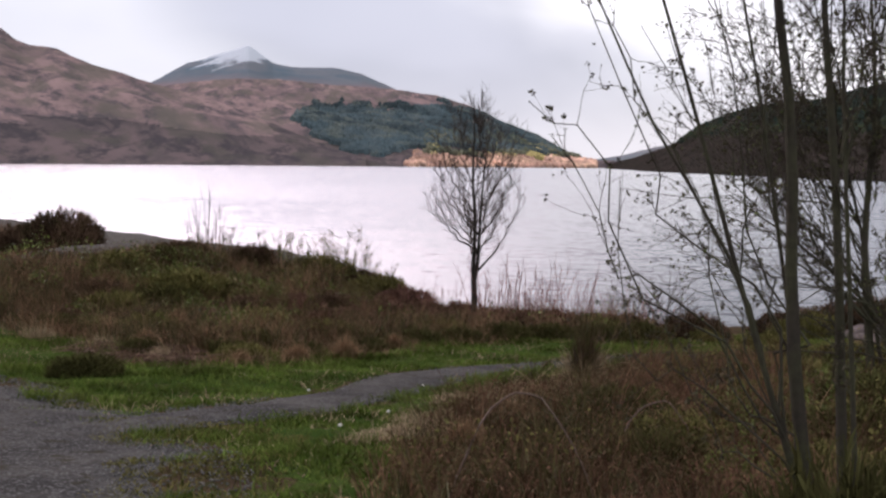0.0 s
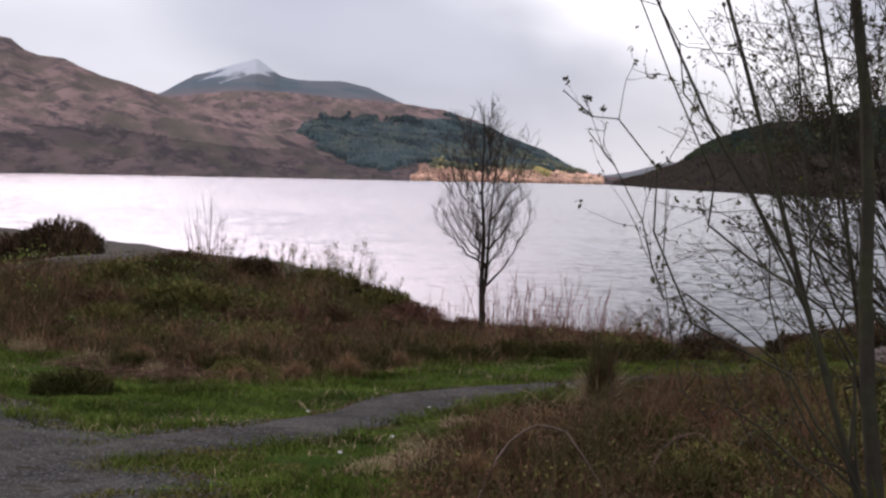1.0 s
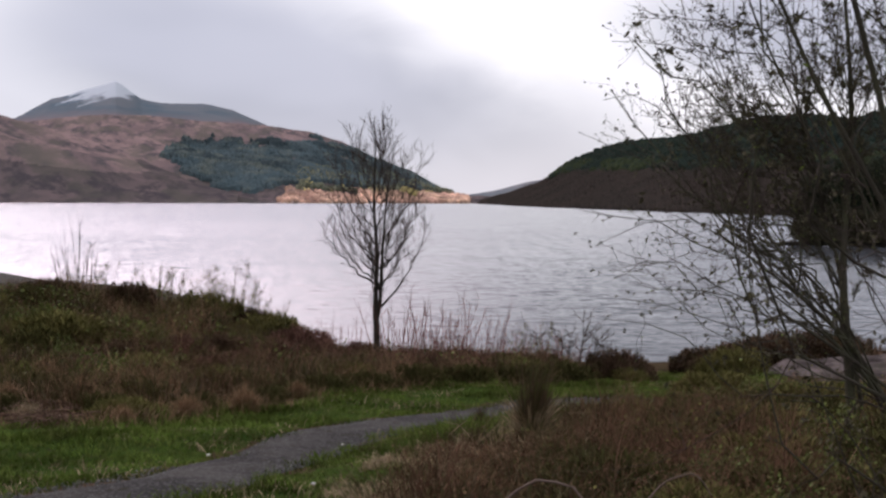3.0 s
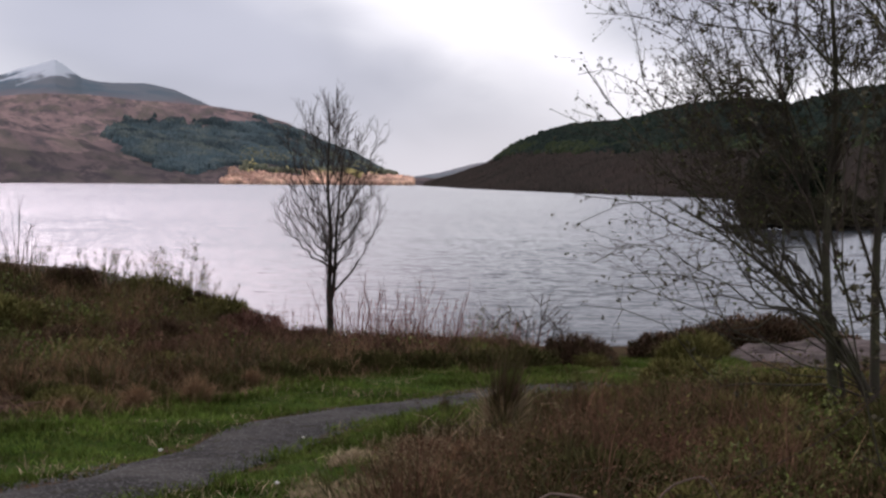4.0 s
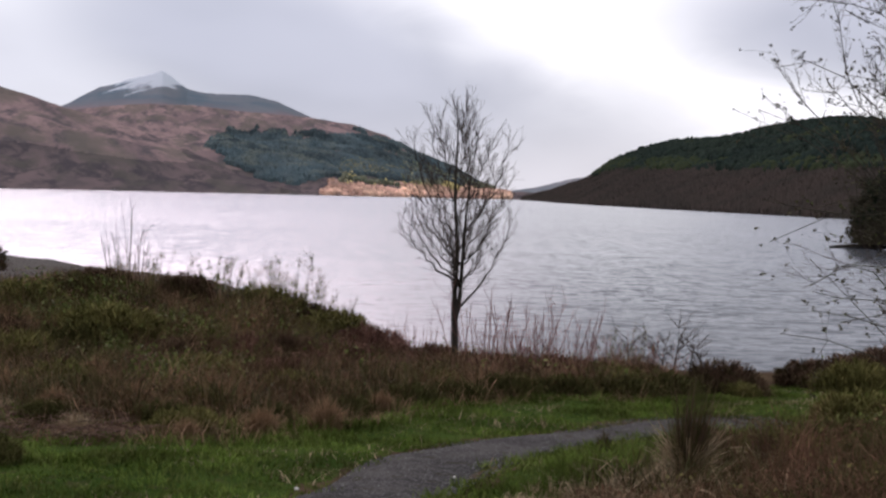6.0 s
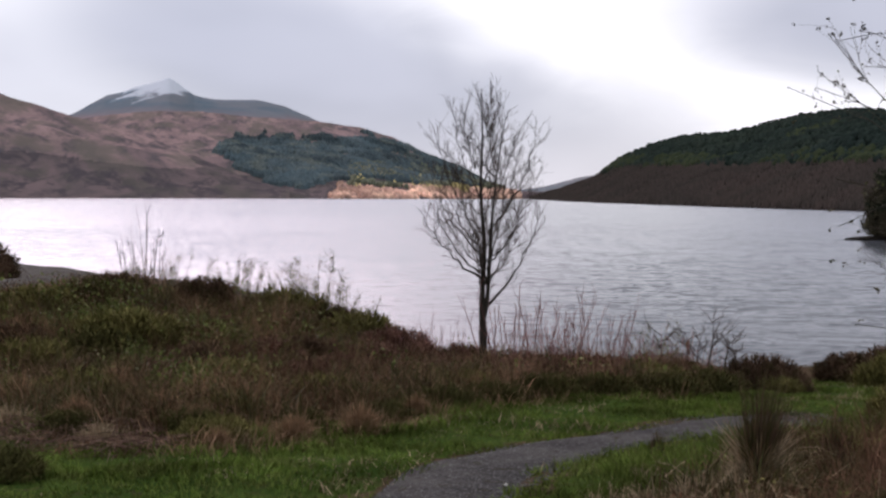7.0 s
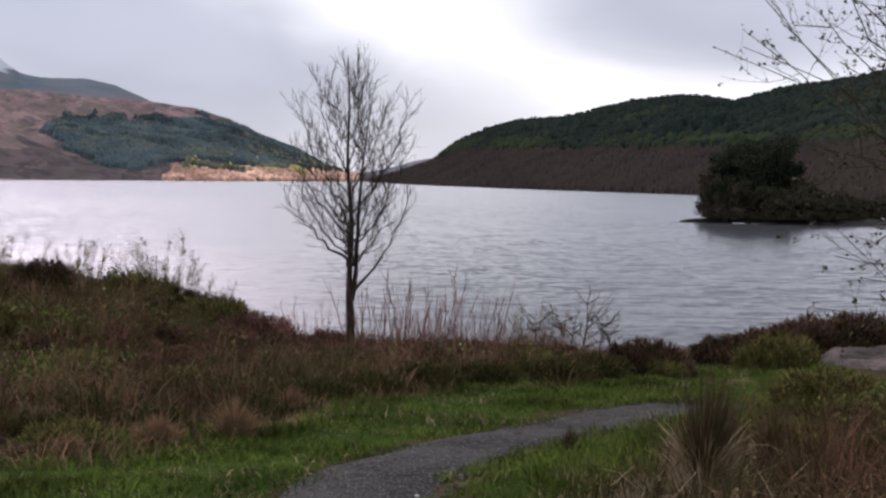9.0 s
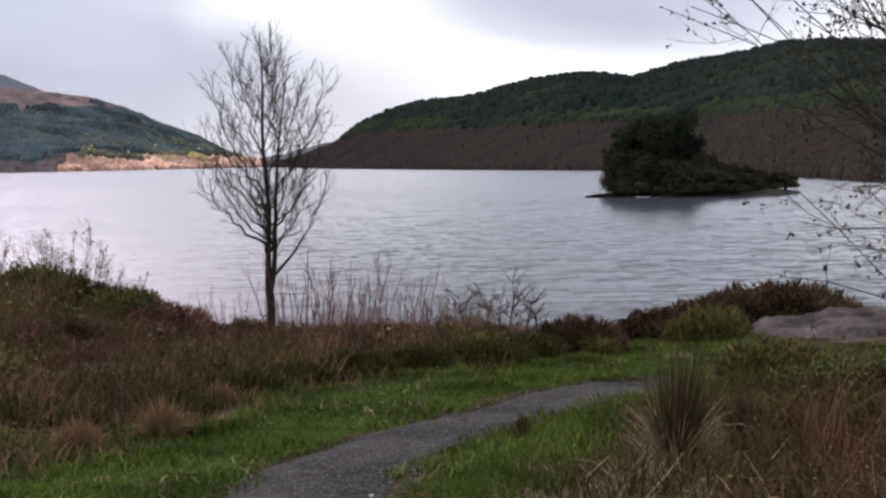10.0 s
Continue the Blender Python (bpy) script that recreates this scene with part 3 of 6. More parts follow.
def hillside(name, crest, foot, back, material, label, rough=10.0, seed=0.0, step=0.12, rows=70, power=1.0, second=None, split=None, canopy=0.0):
    """A hill seen from the lake: crest gives (bearing, height in degrees), foot and back its distances by bearing."""
    az = np.arange(crest[0][0], crest[-1][0] + 1e-6, step)
    el = np.interp(az, *zip(*crest))
    rf, rb = np.interp(az, *zip(*foot)), np.interp(az, *zip(*back))
    s = np.concatenate([np.linspace(0, 1, rows), [1.05, 1.15, 1.4]])
    S, A = np.meshgrid(s, np.radians(az), indexing="ij")
    R = rf + (rb - rf) * S
    top = 1.4 + rb * np.tan(np.radians(el)) - canopy * np.clip(el, 0, 1)
    rise = np.where(S <= 1, np.clip(S, 0, 1) ** power, np.clip(1 - (S - 1) * 2.2, 0, 1))
    X, Y = R * np.sin(A), R * np.cos(A)
    Z = (WATER - 2) + (top - WATER + 2) * rise
    mid = np.clip(4 * S * (1 - S), 0, 1)
    Z = Z + rough * relief(X, Y, rough * 14, seed) * mid + rough * 0.10 * relief(X, Y, rough * 2.0, seed + 5) * np.clip(S * 5, 0, 1) * (S < 1.02)
    faces = grid_faces(len(s), len(az))
    ob = sheet(name, np.stack([X, Y, Z], -1).reshape(-1, 3), faces, material, smooth=True)
    if second:
        ob.data.materials.append(second)
        height = (Z - WATER) / (top - WATER)
        pick = split(np.degrees(A), np.degrees(np.arctan2(Z - 1.4, R)), height, X, Y)
        pick = pick.reshape(-1)[faces].mean(1) > 0.5
        ob.data.polygons.foreach_set("material_index", pick.astype(np.int32))
    tagged(ob, label, "hill", kind="structure")
    return X, Y, Z, np.degrees(A), np.degrees(np.arctan2(Z - 1.4, R)), S


def woods(name, hill, keep, material, label, tall, seed, sides=4, wide=0.5, limit=9000, spire=True):
    """Many small tree crowns standing on a hillside, one mesh."""
    X, Y, Z, A, E, S = hill
    rng = np.random.default_rng(seed)
    ok = np.argwhere(keep(A, E, S, X, Y)[:-4, :-1])
    pick = ok[rng.integers(0, len(ok), limit)]
    i, j = pick[:, 0], pick[:, 1]
    u, v = rng.random(limit), rng.random(limit)

    def at(Q):
        return (Q[i, j] * (1 - u) + Q[i + 1, j] * u) * (1 - v) + (Q[i, j + 1] * (1 - u) + Q[i + 1, j + 1] * u) * v

    x, y, z = at(X), at(Y), at(Z)
    h = tall * rng.uniform(0.6, 1.25, limit)
    r = h * wide * rng.uniform(0.7, 1.2, limit)
    turn = np.arange(sides) * 2 * np.pi / sides
    rings = ((-0.1, 0.75), (0.35, 1.0), (0.75, 0.62)) if not spire else ((-0.1, 1.0), (0.45, 0.6))
    V = []
    for level, size in rings:
        V.append(np.stack([x[:, None] + np.cos(turn + level) * (r * size)[:, None], y[:, None] + np.sin(turn + level) * (r * size)[:, None], (z + h * level)[:, None] + 0 * turn], -1))
    V.append(np.stack([x, y, z + h], -1)[:, None])
    V = np.concatenate(V, 1)
    k = len(rings) * sides
    f = []
    for a in range(len(rings) - 1):
        for b in range(sides):
            c = (b + 1) % sides
            f += [(a * sides + b, a * sides + c, (a + 1) * sides + c), (a * sides + b, (a + 1) * sides + c, (a + 1) * sides + b)]
    f += [((len(rings) - 1) * sides + b, (len(rings) - 1) * sides + (b + 1) % sides, k) for b in range(sides)]
    F = (np.arange(limit)[:, None, None] * (k + 1) + np.array(f)[None]).reshape(-1, 3)
    return tagged(sheet(name, V.reshape(-1, 3), F, material), label, "woodland", kind="stuff")


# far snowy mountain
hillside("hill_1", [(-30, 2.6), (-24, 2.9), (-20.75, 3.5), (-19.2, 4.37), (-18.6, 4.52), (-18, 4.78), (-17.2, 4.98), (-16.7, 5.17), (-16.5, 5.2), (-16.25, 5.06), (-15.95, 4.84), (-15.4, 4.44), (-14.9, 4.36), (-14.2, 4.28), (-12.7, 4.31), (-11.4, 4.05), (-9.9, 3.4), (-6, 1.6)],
         [(-30, 3000), (0, 3000)], [(-30, 4300), (0, 4300)], M["snowy"], "far mountain with a thin snow cap, blue-grey from painted haze", 16.0, 2.0, 0.06, 90)
# brown hill on the left shore
west = hillside("hill_2", [(-75, 5.0), (-45, 6.6), (-34, 6.5), (-28.5, 5.9), (-27, 5.6), (-26.4, 5.1), (-25.9, 4.93), (-24.8, 4.86), (-23.8, 4.4), (-22.9, 4.07), (-21.8, 3.8), (-20.7, 3.45), (-18.5, 2.9), (-16, 2.0), (-14, 1.2), (-12, 0.3), (-11.2, 0.0)],
         [(-75, 900), (-30, 1700), (-11, 2100)], [(-75, 1500), (-30, 2500), (-11, 2500)], M["moor"], "brown heathery hillside dropping to the far shore", 14.0, 7.0, 0.1, 80,
         second=M["moor_low"], split=lambda A, E, H, X, Y: E + 0.5 * relief(X, Y, 300, 1.0) < 1.5)
# the long brown hill with the plantation
middle = hillside("hill_3", [(-26, 2.8), (-22, 3.1), (-19, 3.6), (-17, 3.8), (-15, 3.78), (-13, 3.6), (-11.4, 3.5), (-9.9, 3.44), (-8, 3.18), (-6.5, 2.73), (-5.9, 2.4), (-5.2, 1.97), (-4.3, 1.65), (-3.4, 1.3), (-2.7, 0.9), (-2.1, 0.55), (-1.3, 0.3), (-0.2, 0.12), (1.5, 0.1)],
         [(-26, 2150), (-8, 2300), (1.5, 2700)], [(-26, 3200), (-8, 3300), (1.5, 3100)], M["moor"], "long russet hill behind the lake", 13.0, 11.0, 0.06, 90, canopy=3.0,
                  second=M["moor_low"], split=lambda A, E, H, X, Y: E + 0.35 * relief(X, Y, 260, 3.0) < 1.0)
# far end of the valley
hillside("hill_4", [(-3, 0.05), (-1, 0.25), (0.5, 0.5), (2, 0.9), (4, 1.2)], [(-3, 3600), (4, 3600)], [(-3, 4300), (4, 4300)], M["blue"], "distant slope at the head of the lake, pale from painted haze", 6.0, 4.0, 0.1, 30)
# wooded hill on the right shore
east = hillside("hill_5", [(-0.3, -0.1), (0.4, 0.12), (1.3, 0.42), (2.5, 0.9), (3.2, 1.4), (4.0, 1.95), (5.2, 2.45), (6.6, 2.8), (9.0, 2.98), (10.2, 3.35), (11.5, 3.66), (13.5, 3.88), (14.8, 3.84), (16.1, 3.62), (17.9, 4.16), (20.8, 4.55), (22.7, 4.95), (25, 4.95), (27, 4.75), (34, 5.6), (50, 6.5), (80, 6.0)],
         [(-0.3, 2300), (1.4, 1300), (3, 1000), (5.5, 780), (8, 640), (11, 540), (15, 450), (20, 300), (25, 215), (50, 170), (80, 160)], [(-0.3, 2500), (1.4, 1900), (3, 1800), (8, 1450), (15, 1250), (25, 1100), (80, 900)], M["barewood"],
         "wooded hillside of bare brown trees and dark conifers", 5.0, 3.0, 0.1, 90, second=M["greenwood"], split=lambda A, E, H, X, Y: E + 0.18 * relief(X, Y, 120, 6.0) > np.minimum(1.25, 0.25 + 0.25 * A), canopy=4.5)

PLANTATION = [(-14.5, 2.02), (-13.8, 2.6), (-12.98, 2.82), (-12.2, 2.58), (-11.3, 2.46), (-10.2, 2.5), (-9.1, 2.6), (-8.1, 2.7), (-6.9, 2.62), (-5.5, 2.2), (-4.2, 1.72), (-3.3, 1.33), (-2.0, 0.55), (-2.6, 0.42), (-5.5, 0.46), (-6.4, 0.6), (-7.7, 0.8), (-9.2, 0.68), (-10.4, 0.5), (-11.3, 0.5), (-12.1, 0.45), (-13.0, 0.84), (-13.9, 1.33)]


def gaps(X, Y, A, E):
    """Clearings in the plantation, more of them towards its lower right end."""
    return relief(X, Y, 60, 5.0) < 0.95 - 0.07 * np.clip(A + 11, 0, 8) + 0.25 * np.clip(E - 1.6, 0, 1)


woods("conifer_plantation", middle, lambda A, E, S, X, Y: inside(A + 0.42 * relief(X, Y, 70, 1.0), E + 0.20 * relief(X, Y, 60, 2.0), PLANTATION) & gaps(X, Y, A, E), M["conifer"], "dark blue-green conifer plantation on the hill", 10, 5, 5, 0.6, 15000)
woods("birch_scrub", middle, lambda A, E, S, X, Y: (A > -8.6) & (A < -1.5) & (E > 0.35) & (E < 1.35 + 0.25 * relief(X, Y, 90, 4.0) - 0.12 * (A + 6)) & (relief(X, Y, 50, 3.0) > 0.05), M["birch"], "grey-green birches below the conifer plantation", 9, 15, 5, 0.6, 2200, spire=False)
# the sunlit strip of shore: its brightness is in the tree colours, not a lamp
woods("shore_woods", middle, lambda A, E, S, X, Y: (A > -9.0 + 0.5 * wavy(X, Y, 45, 1.0)) & (A < -0.8) & (E < 0.36 - 0.035 * (A + 8.9) + 0.30 * relief(X, Y, 60, 2.0)) & (relief(X, Y, 45, 9.0) > -0.45), M["golden"], "trees along the far shore with rosy sunlight painted into their colour", 9, 6, 5, 0.6, 5200, spire=False)
woods("shore_larches", middle, lambda A, E, S, X, Y: (A > -8.9) & (A < -2.4) & (E > 0.22) & (E < 0.52 + 0.32 * relief(X, Y, 55, 12.0)) & (relief(X, Y, 40, 6.0) > 0.25), M["larch"], "yellow larches above the far shore, brightened by painted sunlight", 10, 16, 5, 0.5, 620)
GREEN = lambda A: np.minimum(1.25, 0.25 + 0.25 * A)
woods("bare_woods", east, lambda A, E, S, X, Y: (E < GREEN(A) + 0.1 + 0.22 * relief(X, Y, 70, 4.0)) & (A < 40) & (A > -0.2), M["barewood"], "bare brown trees above the waterline", 4.6, 7, 4, 0.32, 60000)
woods("hill_conifers", east, lambda A, E, S, X, Y: (E > GREEN(A)) & (A < 40) & (S < 1.02), M["greenwood"], "dark conifers covering the upper hillside", 5.5, 8, 5, 0.5, 26000, spire=False)
woods("spring_trees", east, lambda A, E, S, X, Y: (A < 40) & (A > 3) & ((E > GREEN(A)) & (E < GREEN(A) + 0.45) & (relief(X, Y, 120, 8.0) > 0.0) | (E > GREEN(A)) & (relief(X, Y, 150, 2.0) > 0.75)), M["paleleaf"], "pale green spring trees among the conifers", 6, 9, 5, 0.55, 3400, spire=False)

# ---------------------------------------------------------------- plants
rng = np.random.default_rng(11)


def scatter(ring, count, rng, keep=None):
    """Random places in a polygon of the plan."""
    ring = list(ring)
    xs, ys = zip(*ring)
    x, y = rng.uniform(min(xs), max(xs), count * 3), rng.uniform(min(ys), max(ys), count * 3)
    ok = inside(x, y, ring) & (bare(x, y) < 0.42)
    if keep is not None:
        ok &= keep(x, y)
    x, y = x[ok][:count], y[ok][:count]
    return np.stack([x, y, ground_height(x, y) - 0.02], -1)


def ragged(x, y):
    return 0.20 * wavy(x, y, 0.35, 3.0) + 0.14 * wavy(x, y, 0.12, 1.0)


def off_path(x, y):
    return (off_line(x, y, FOOTPATH) + ragged(x, y) > 0.47) & (off_line(x, y, TRACK) + 2 * ragged(x, y) > 1.6)


def clump_noise(p, size, seed):
    return 0.5 + 0.5 * np.clip(relief(p[:, 0], p[:, 1], size, seed), -1, 1)


def stems(name, p, low, high, wide, slope, material, label, category, rng, clump=1.2, seed=1.0, bend=0.35):
    h = (low + (high - low) * clump_noise(p, clump, seed) ** 1.4) * rng.uniform(0.4, 1.15, len(p))
    w = wide * rng.uniform(0.6, 1.4, len(p))
    lean = rng.normal(0, slope, (len(p), 2)) + 0.25 * np.stack([wavy(p[:, 0], p[:, 1], 0.5, 2.0), wavy(p[:, 0], p[:, 1], 0.6, 5.0)], -1)
    v, f = blades(p, h, w, np.clip(lean, -1.2, 1.2), rng, bend)
    return tagged(sheet(name, v, f, material), label, category, kind="stuff")


def foliage(name, p, low, high, size, material, label, category, rng, clump, seed):
    """Loose leaves hanging in the scrub over the places p."""
    q = p.copy()
    q[:, 2] += 0.05 + (low + (high - low) * clump_noise(p, clump, seed)) * rng.random(len(p)) ** 0.6
    v, f = leaves(q, size * rng.uniform(0.5, 1.3, len(p)), rng)
    return tagged(sheet(name, v, f, material), label, category, kind="stuff")


# ---- turf
NEAR_TURF = [(-11.0, 6.0), (-11.0, 20.4), (-9.0, 19.4), (-6.0, 16.6), (-4.7, 17.0), (-3.7, 18.8), (-2.6, 21.2), (-1.2, 22.8), (0.2, 23.4), (0.8, 25.0), (1.4, 28.0), (3.4, 29.0), (5.0, 27.5), (4.6, 24.2), (8.0, 23.0), (8.5, 22.0), (4.4, 21.2), (2.6, 20.0), (1.2, 18.2), (0.4, 16.8), (-0.3, 15.4), (-0.8, 13.3), (-0.8, 11.0), (-0.5, 6.0)]
p = scatter(NEAR_TURF, 165000, rng, off_path)
stems("grass", p, 0.035, 0.15, 0.012, 0.55, M["grass"], "short green grass along the gravel path", "grass", rng, 0.7, 2.0)
p = scatter(NEAR_TURF, 16000, rng, lambda x, y: off_path(x, y) & (relief(x, y, 1.1, 4.0) > 0.1))
stems("dead_grass", p, 0.04, 0.16, 0.010, 0.7, M["straw"], "dry straw blades among the green grass", "grass", rng, 0.7, 5.0)
p = scatter(NEAR_TURF, 12000, rng, lambda x, y: (off_line(x, y, FOOTPATH) + ragged(x, y) > 0.42) & (off_line(x, y, TRACK) + 2 * ragged(x, y) > 1.45) & ((off_line(x, y, FOOTPATH) < 0.85) | (off_line(x, y, TRACK) < 2.5)))
stems("verge_grass", p, 0.06, 0.20, 0.010, 0.6, M["grass"], "longer grass tufts leaning over the gravel edge", "grass", rng, 0.5, 7.0)

p = scatter([(-1.7, 14.6), (-1.3, 16.4), (0.3, 18.9), (1.9, 20.4), (2.4, 19.8), (0.8, 17.6), (-0.2, 15.6), (-0.8, 14.2)], 4500, rng, off_path)
stems("rough_grass", p, 0.14, 0.36, 0.009, 0.5, M["grass"], "long green grass between the path and the rushes", "grass", rng, 0.6, 3.0)
VERGE = [(-2.2, 10.0), (-2.0, 13.0), (-1.6, 15.0), (-0.9, 16.8), (-0.2, 16.4), (-0.5, 14.6), (-1.0, 12.6), (-1.2, 10.0)]
p = scatter(VERGE, 14000, rng, lambda x, y: off_path(x, y) & (relief(x, y, 0.7, 8.0) > -0.25))
stems("dead_grass", p, 0.06, 0.24, 0.009, 0.8, M["straw"], "bleached grass in the verge by the rushes", "grass", rng, 0.6, 4.0)
p = scatter([(-9.6, 18.9), (-6.1, 16.0), (-4.6, 16.5), (-3.5, 18.4), (-2.4, 20.8), (-1.0, 22.4), (0.3, 23.0), (0.4, 24.2), (-1.3, 23.6), (-3.0, 22.0), (-4.2, 19.9), (-5.2, 18.7), (-6.4, 17.9), (-9.4, 20.4)], 3200, rng)
stems("rough_grass", p, 0.10, 0.34, 0.010, 0.6, M["rusty"], "rough dead grass along the edge of the scrub", "grass", rng, 0.7, 9.0)
p = scatter([(-9.6, 18.9), (-6.1, 16.0), (-4.6, 16.5), (-3.5, 18.4), (-2.4, 20.8), (-1.0, 22.4), (0.3, 23.0), (0.4, 24.2), (-1.3, 23.6), (-3.0, 22.0), (-4.2, 19.9), (-5.2, 18.7), (-6.4, 17.9), (-9.4, 20.4)], 14000, rng)
stems("rough_grass", p, 0.06, 0.26, 0.010, 0.6, M["grass"], "longer green grass along the edge of the scrub", "grass", rng, 0.8, 13.0)

WORN = [(-4.9, 11.0), (-3.4, 11.2), (-2.5, 10.2), (-2.0, 7.2), (-3.1, 6.6), (-3.6, 8.6)]
p = scatter(WORN, 5200, rng, lambda x, y: relief(x, y, 0.8, 6.0) > -0.3)
p[:, 2] += 0.04
stems("worn_grass", p, 0.015, 0.06, 0.010, 0.9, M["olive"], "thin worn grass creeping over the gravel", "grass", rng, 0.6, 5.0)

# ---- scrub
LEFT_SCRUB = [(-30.0, 24.5), (-14.0, 22.0), (-9.0, 19.4), (-6.2, 17.4), (-5.0, 18.2), (-4.0, 19.4), (-2.8, 21.6), (-1.2, 23.1), (0.2, 23.8), (0.8, 25.2), (1.2, 28.5), (0.6, 33.0), (-3.5, 37.0), (-6.6, 41.0), (-9.5, 47.0), (-14.5, 52.0), (-26.0, 55.0), (-34.0, 45.0)]
RIGHT_SCRUB = [(-1.45, 7.6), (-1.55, 11.0), (-1.5, 13.4), (-0.8, 15.6), (0.1, 17.4), (1.1, 18.8), (2.8, 20.6), (4.4, 21.6), (9.0, 22.4), (14.0, 26.0), (20.0, 24.0), (16.0, 8.0), (8.0, 4.0), (1.5, 3.5), (-0.3, 5.0)]
NEAR_LEFT = [(-12.0, 22.0), (-9.0, 19.0), (-6.2, 17.4), (-5.0, 18.2), (-4.0, 19.4), (-2.8, 21.6), (-1.2, 23.1), (0.2, 23.8), (0.8, 25.2), (0.9, 29.0), (-6.0, 30.0), (-14.0, 30.0)]
NEAR_RIGHT = [(-1.45, 7.6), (-1.55, 11.0), (-1.5, 13.4), (-0.8, 15.6), (0.1, 17.4), (1.1, 18.6), (2.8, 20.2), (6.0, 20.6), (6.0, 8.0), (2.5, 5.0), (-0.3, 5.5)]


def thicket(name, ring, clumps, per, spread, low, high, wide, material, label, rng, keep=None):
    """Upright stems in many small clumps with gaps between them."""
    c = scatter(ring, clumps, rng, keep)
    n = len(c)
    lumps = np.clip(0.5 + 0.75 * relief(c[:, 0], c[:, 1], 0.9, wide * 900), 0, 1.15)
    tall = low + (high - low) * (0.75 * lumps + 0.3 * rng.random(n))
    # the stems stay short on the slope down to the water
    tall = tall * (1 - 0.9 * np.clip(bare(c[:, 0], c[:, 1]) * 2, 0, 1))
    tall = np.where((c[:, 1] > 24) & (c[:, 0] > -6.5) & (c[:, 0] < -3.2), tall * 0.5, tall)
    off = rng.normal(0, spread, (n, per, 2))
    far = np.linalg.norm(off, axis=2) / spread
    x, y = c[:, None, 0] + off[..., 0], c[:, None, 1] + off[..., 1]
    p = np.stack([x, y, ground_height(x, y) - 0.02], -1).reshape(-1, 3)
    h = (tall[:, None] * rng.uniform(0.45, 1.1, (n, per)) * np.clip(1.1 - 0.18 * far, 0.4, 1.1)).ravel()
    way = rng.normal(0, 0.22, (n, 1, 2))
    lean = (off / spread * 0.16 + way + rng.normal(0, 0.44, (n, per, 2))).reshape(-1, 2)
    v, f = blades(p, h, wide * rng.uniform(0.6, 1.4, len(p)), lean, rng, 0.3)
    return tagged(sheet(name, v, f, material), label, "scrub", kind="stuff")


def set_back(x, y):
    return off_line(x, y, FOOTPATH) > 2.9 + 0.3 * wavy(x, y, 0.5, 2.0)


def left_bank(x, y):
    return off_line(x, y, SHORE) > 4.0


p = scatter(LEFT_SCRUB, 42000, rng)
stems("undergrowth", p, 0.08, 0.40, 0.013, 0.6, M["dark_scrub"], "dark matted undergrowth on the bank", "scrub", rng, 2.0, 3.0)
p = scatter(RIGHT_SCRUB, 40000, rng)
stems("undergrowth", p, 0.08, 0.42, 0.010, 0.6, M["dark_scrub"], "dark matted undergrowth beside the path", "scrub", rng, 1.6, 6.0)
thicket("brown_scrub", LEFT_SCRUB, 1500, 26, 0.22, 0.15, 0.62, 0.010, M["scrub"], "tangled bare brown stems on the bank", rng, left_bank)
thicket("brown_scrub", NEAR_LEFT, 760, 32, 0.17, 0.22, 0.86, 0.008, M["scrub"], "tangled bare brown stems above the verge", rng)
thicket("dark_scrub", NEAR_LEFT, 560, 34, 0.20, 0.20, 0.74, 0.013, M["rush"], "dark olive shoots in the scrub", rng)
thicket("pale_stems", NEAR_LEFT, 460, 18, 0.16, 0.30, 0.86, 0.010, M["rusty"], "dead tan stems among the scrub", rng)
thicket("shore_scrub", [(-4.2, 25.6), (1.0, 25.6), (0.8, 28.6), (-4.0, 29.0)], 150, 40, 0.16, 0.22, 0.58, 0.010, M["scrub"], "upright reddish stems round the young tree", rng)
thicket("brown_scrub", RIGHT_SCRUB, 800, 30, 0.20, 0.15, 0.55, 0.008, M["rusty_leaf"], "tangled bare brown stems beside the path", rng)
thicket("brown_scrub", NEAR_RIGHT, 430, 42, 0.15, 0.22, 0.78, 0.0065, M["rusty_leaf"], "tangled bare brown stems near the track", rng, set_back)
thicket("low_scrub", NEAR_RIGHT, 300, 30, 0.17, 0.10, 0.42, 0.007, M["scrub"], "short brown stems along the verge", rng)
thicket("dark_scrub", NEAR_RIGHT, 640, 36, 0.17, 0.15, 0.66, 0.010, M["rush"], "dark olive shoots among the brambles", rng)
thicket("pale_stems", NEAR_RIGHT, 90, 16, 0.18, 0.20, 0.60, 0.006, M["rusty"], "dead tan stems among the brambles", rng, set_back)
thicket("tall_scrub", [(0.0, 12.2), (0.2, 14.4), (0.35, 15.5), (1.8, 15.6), (2.2, 12.6), (0.8, 11.6)], 80, 50, 0.15, 0.45, 0.98, 0.006, M["rusty_leaf"], "taller bare brown stems by the bend", rng)
p = scatter(NEAR_LEFT, 36000, rng)
foliage("dead_leaves", p, 0.1, 0.50, 0.017, M["heather"], "withered brown leaves in the scrub", "scrub", rng, 1.6, 3.0)
p = scatter(NEAR_RIGHT, 60000, rng)
foliage("dead_leaves", p, 0.1, 0.50, 0.012, M["rusty_leaf"], "withered brown leaves among the brambles", "scrub", rng, 1.4, 6.0)
p = scatter(NEAR_LEFT, 22000, rng, lambda x, y: (relief(x, y, 1.3, 21.0) > 0.75) & ((y < 24) | (x < -5)))
foliage("bramble_leaves", p, 0.25, 0.80, 0.032, M["leaf"], "green bramble leaves over the bank", "bramble", rng, 1.6, 3.0)
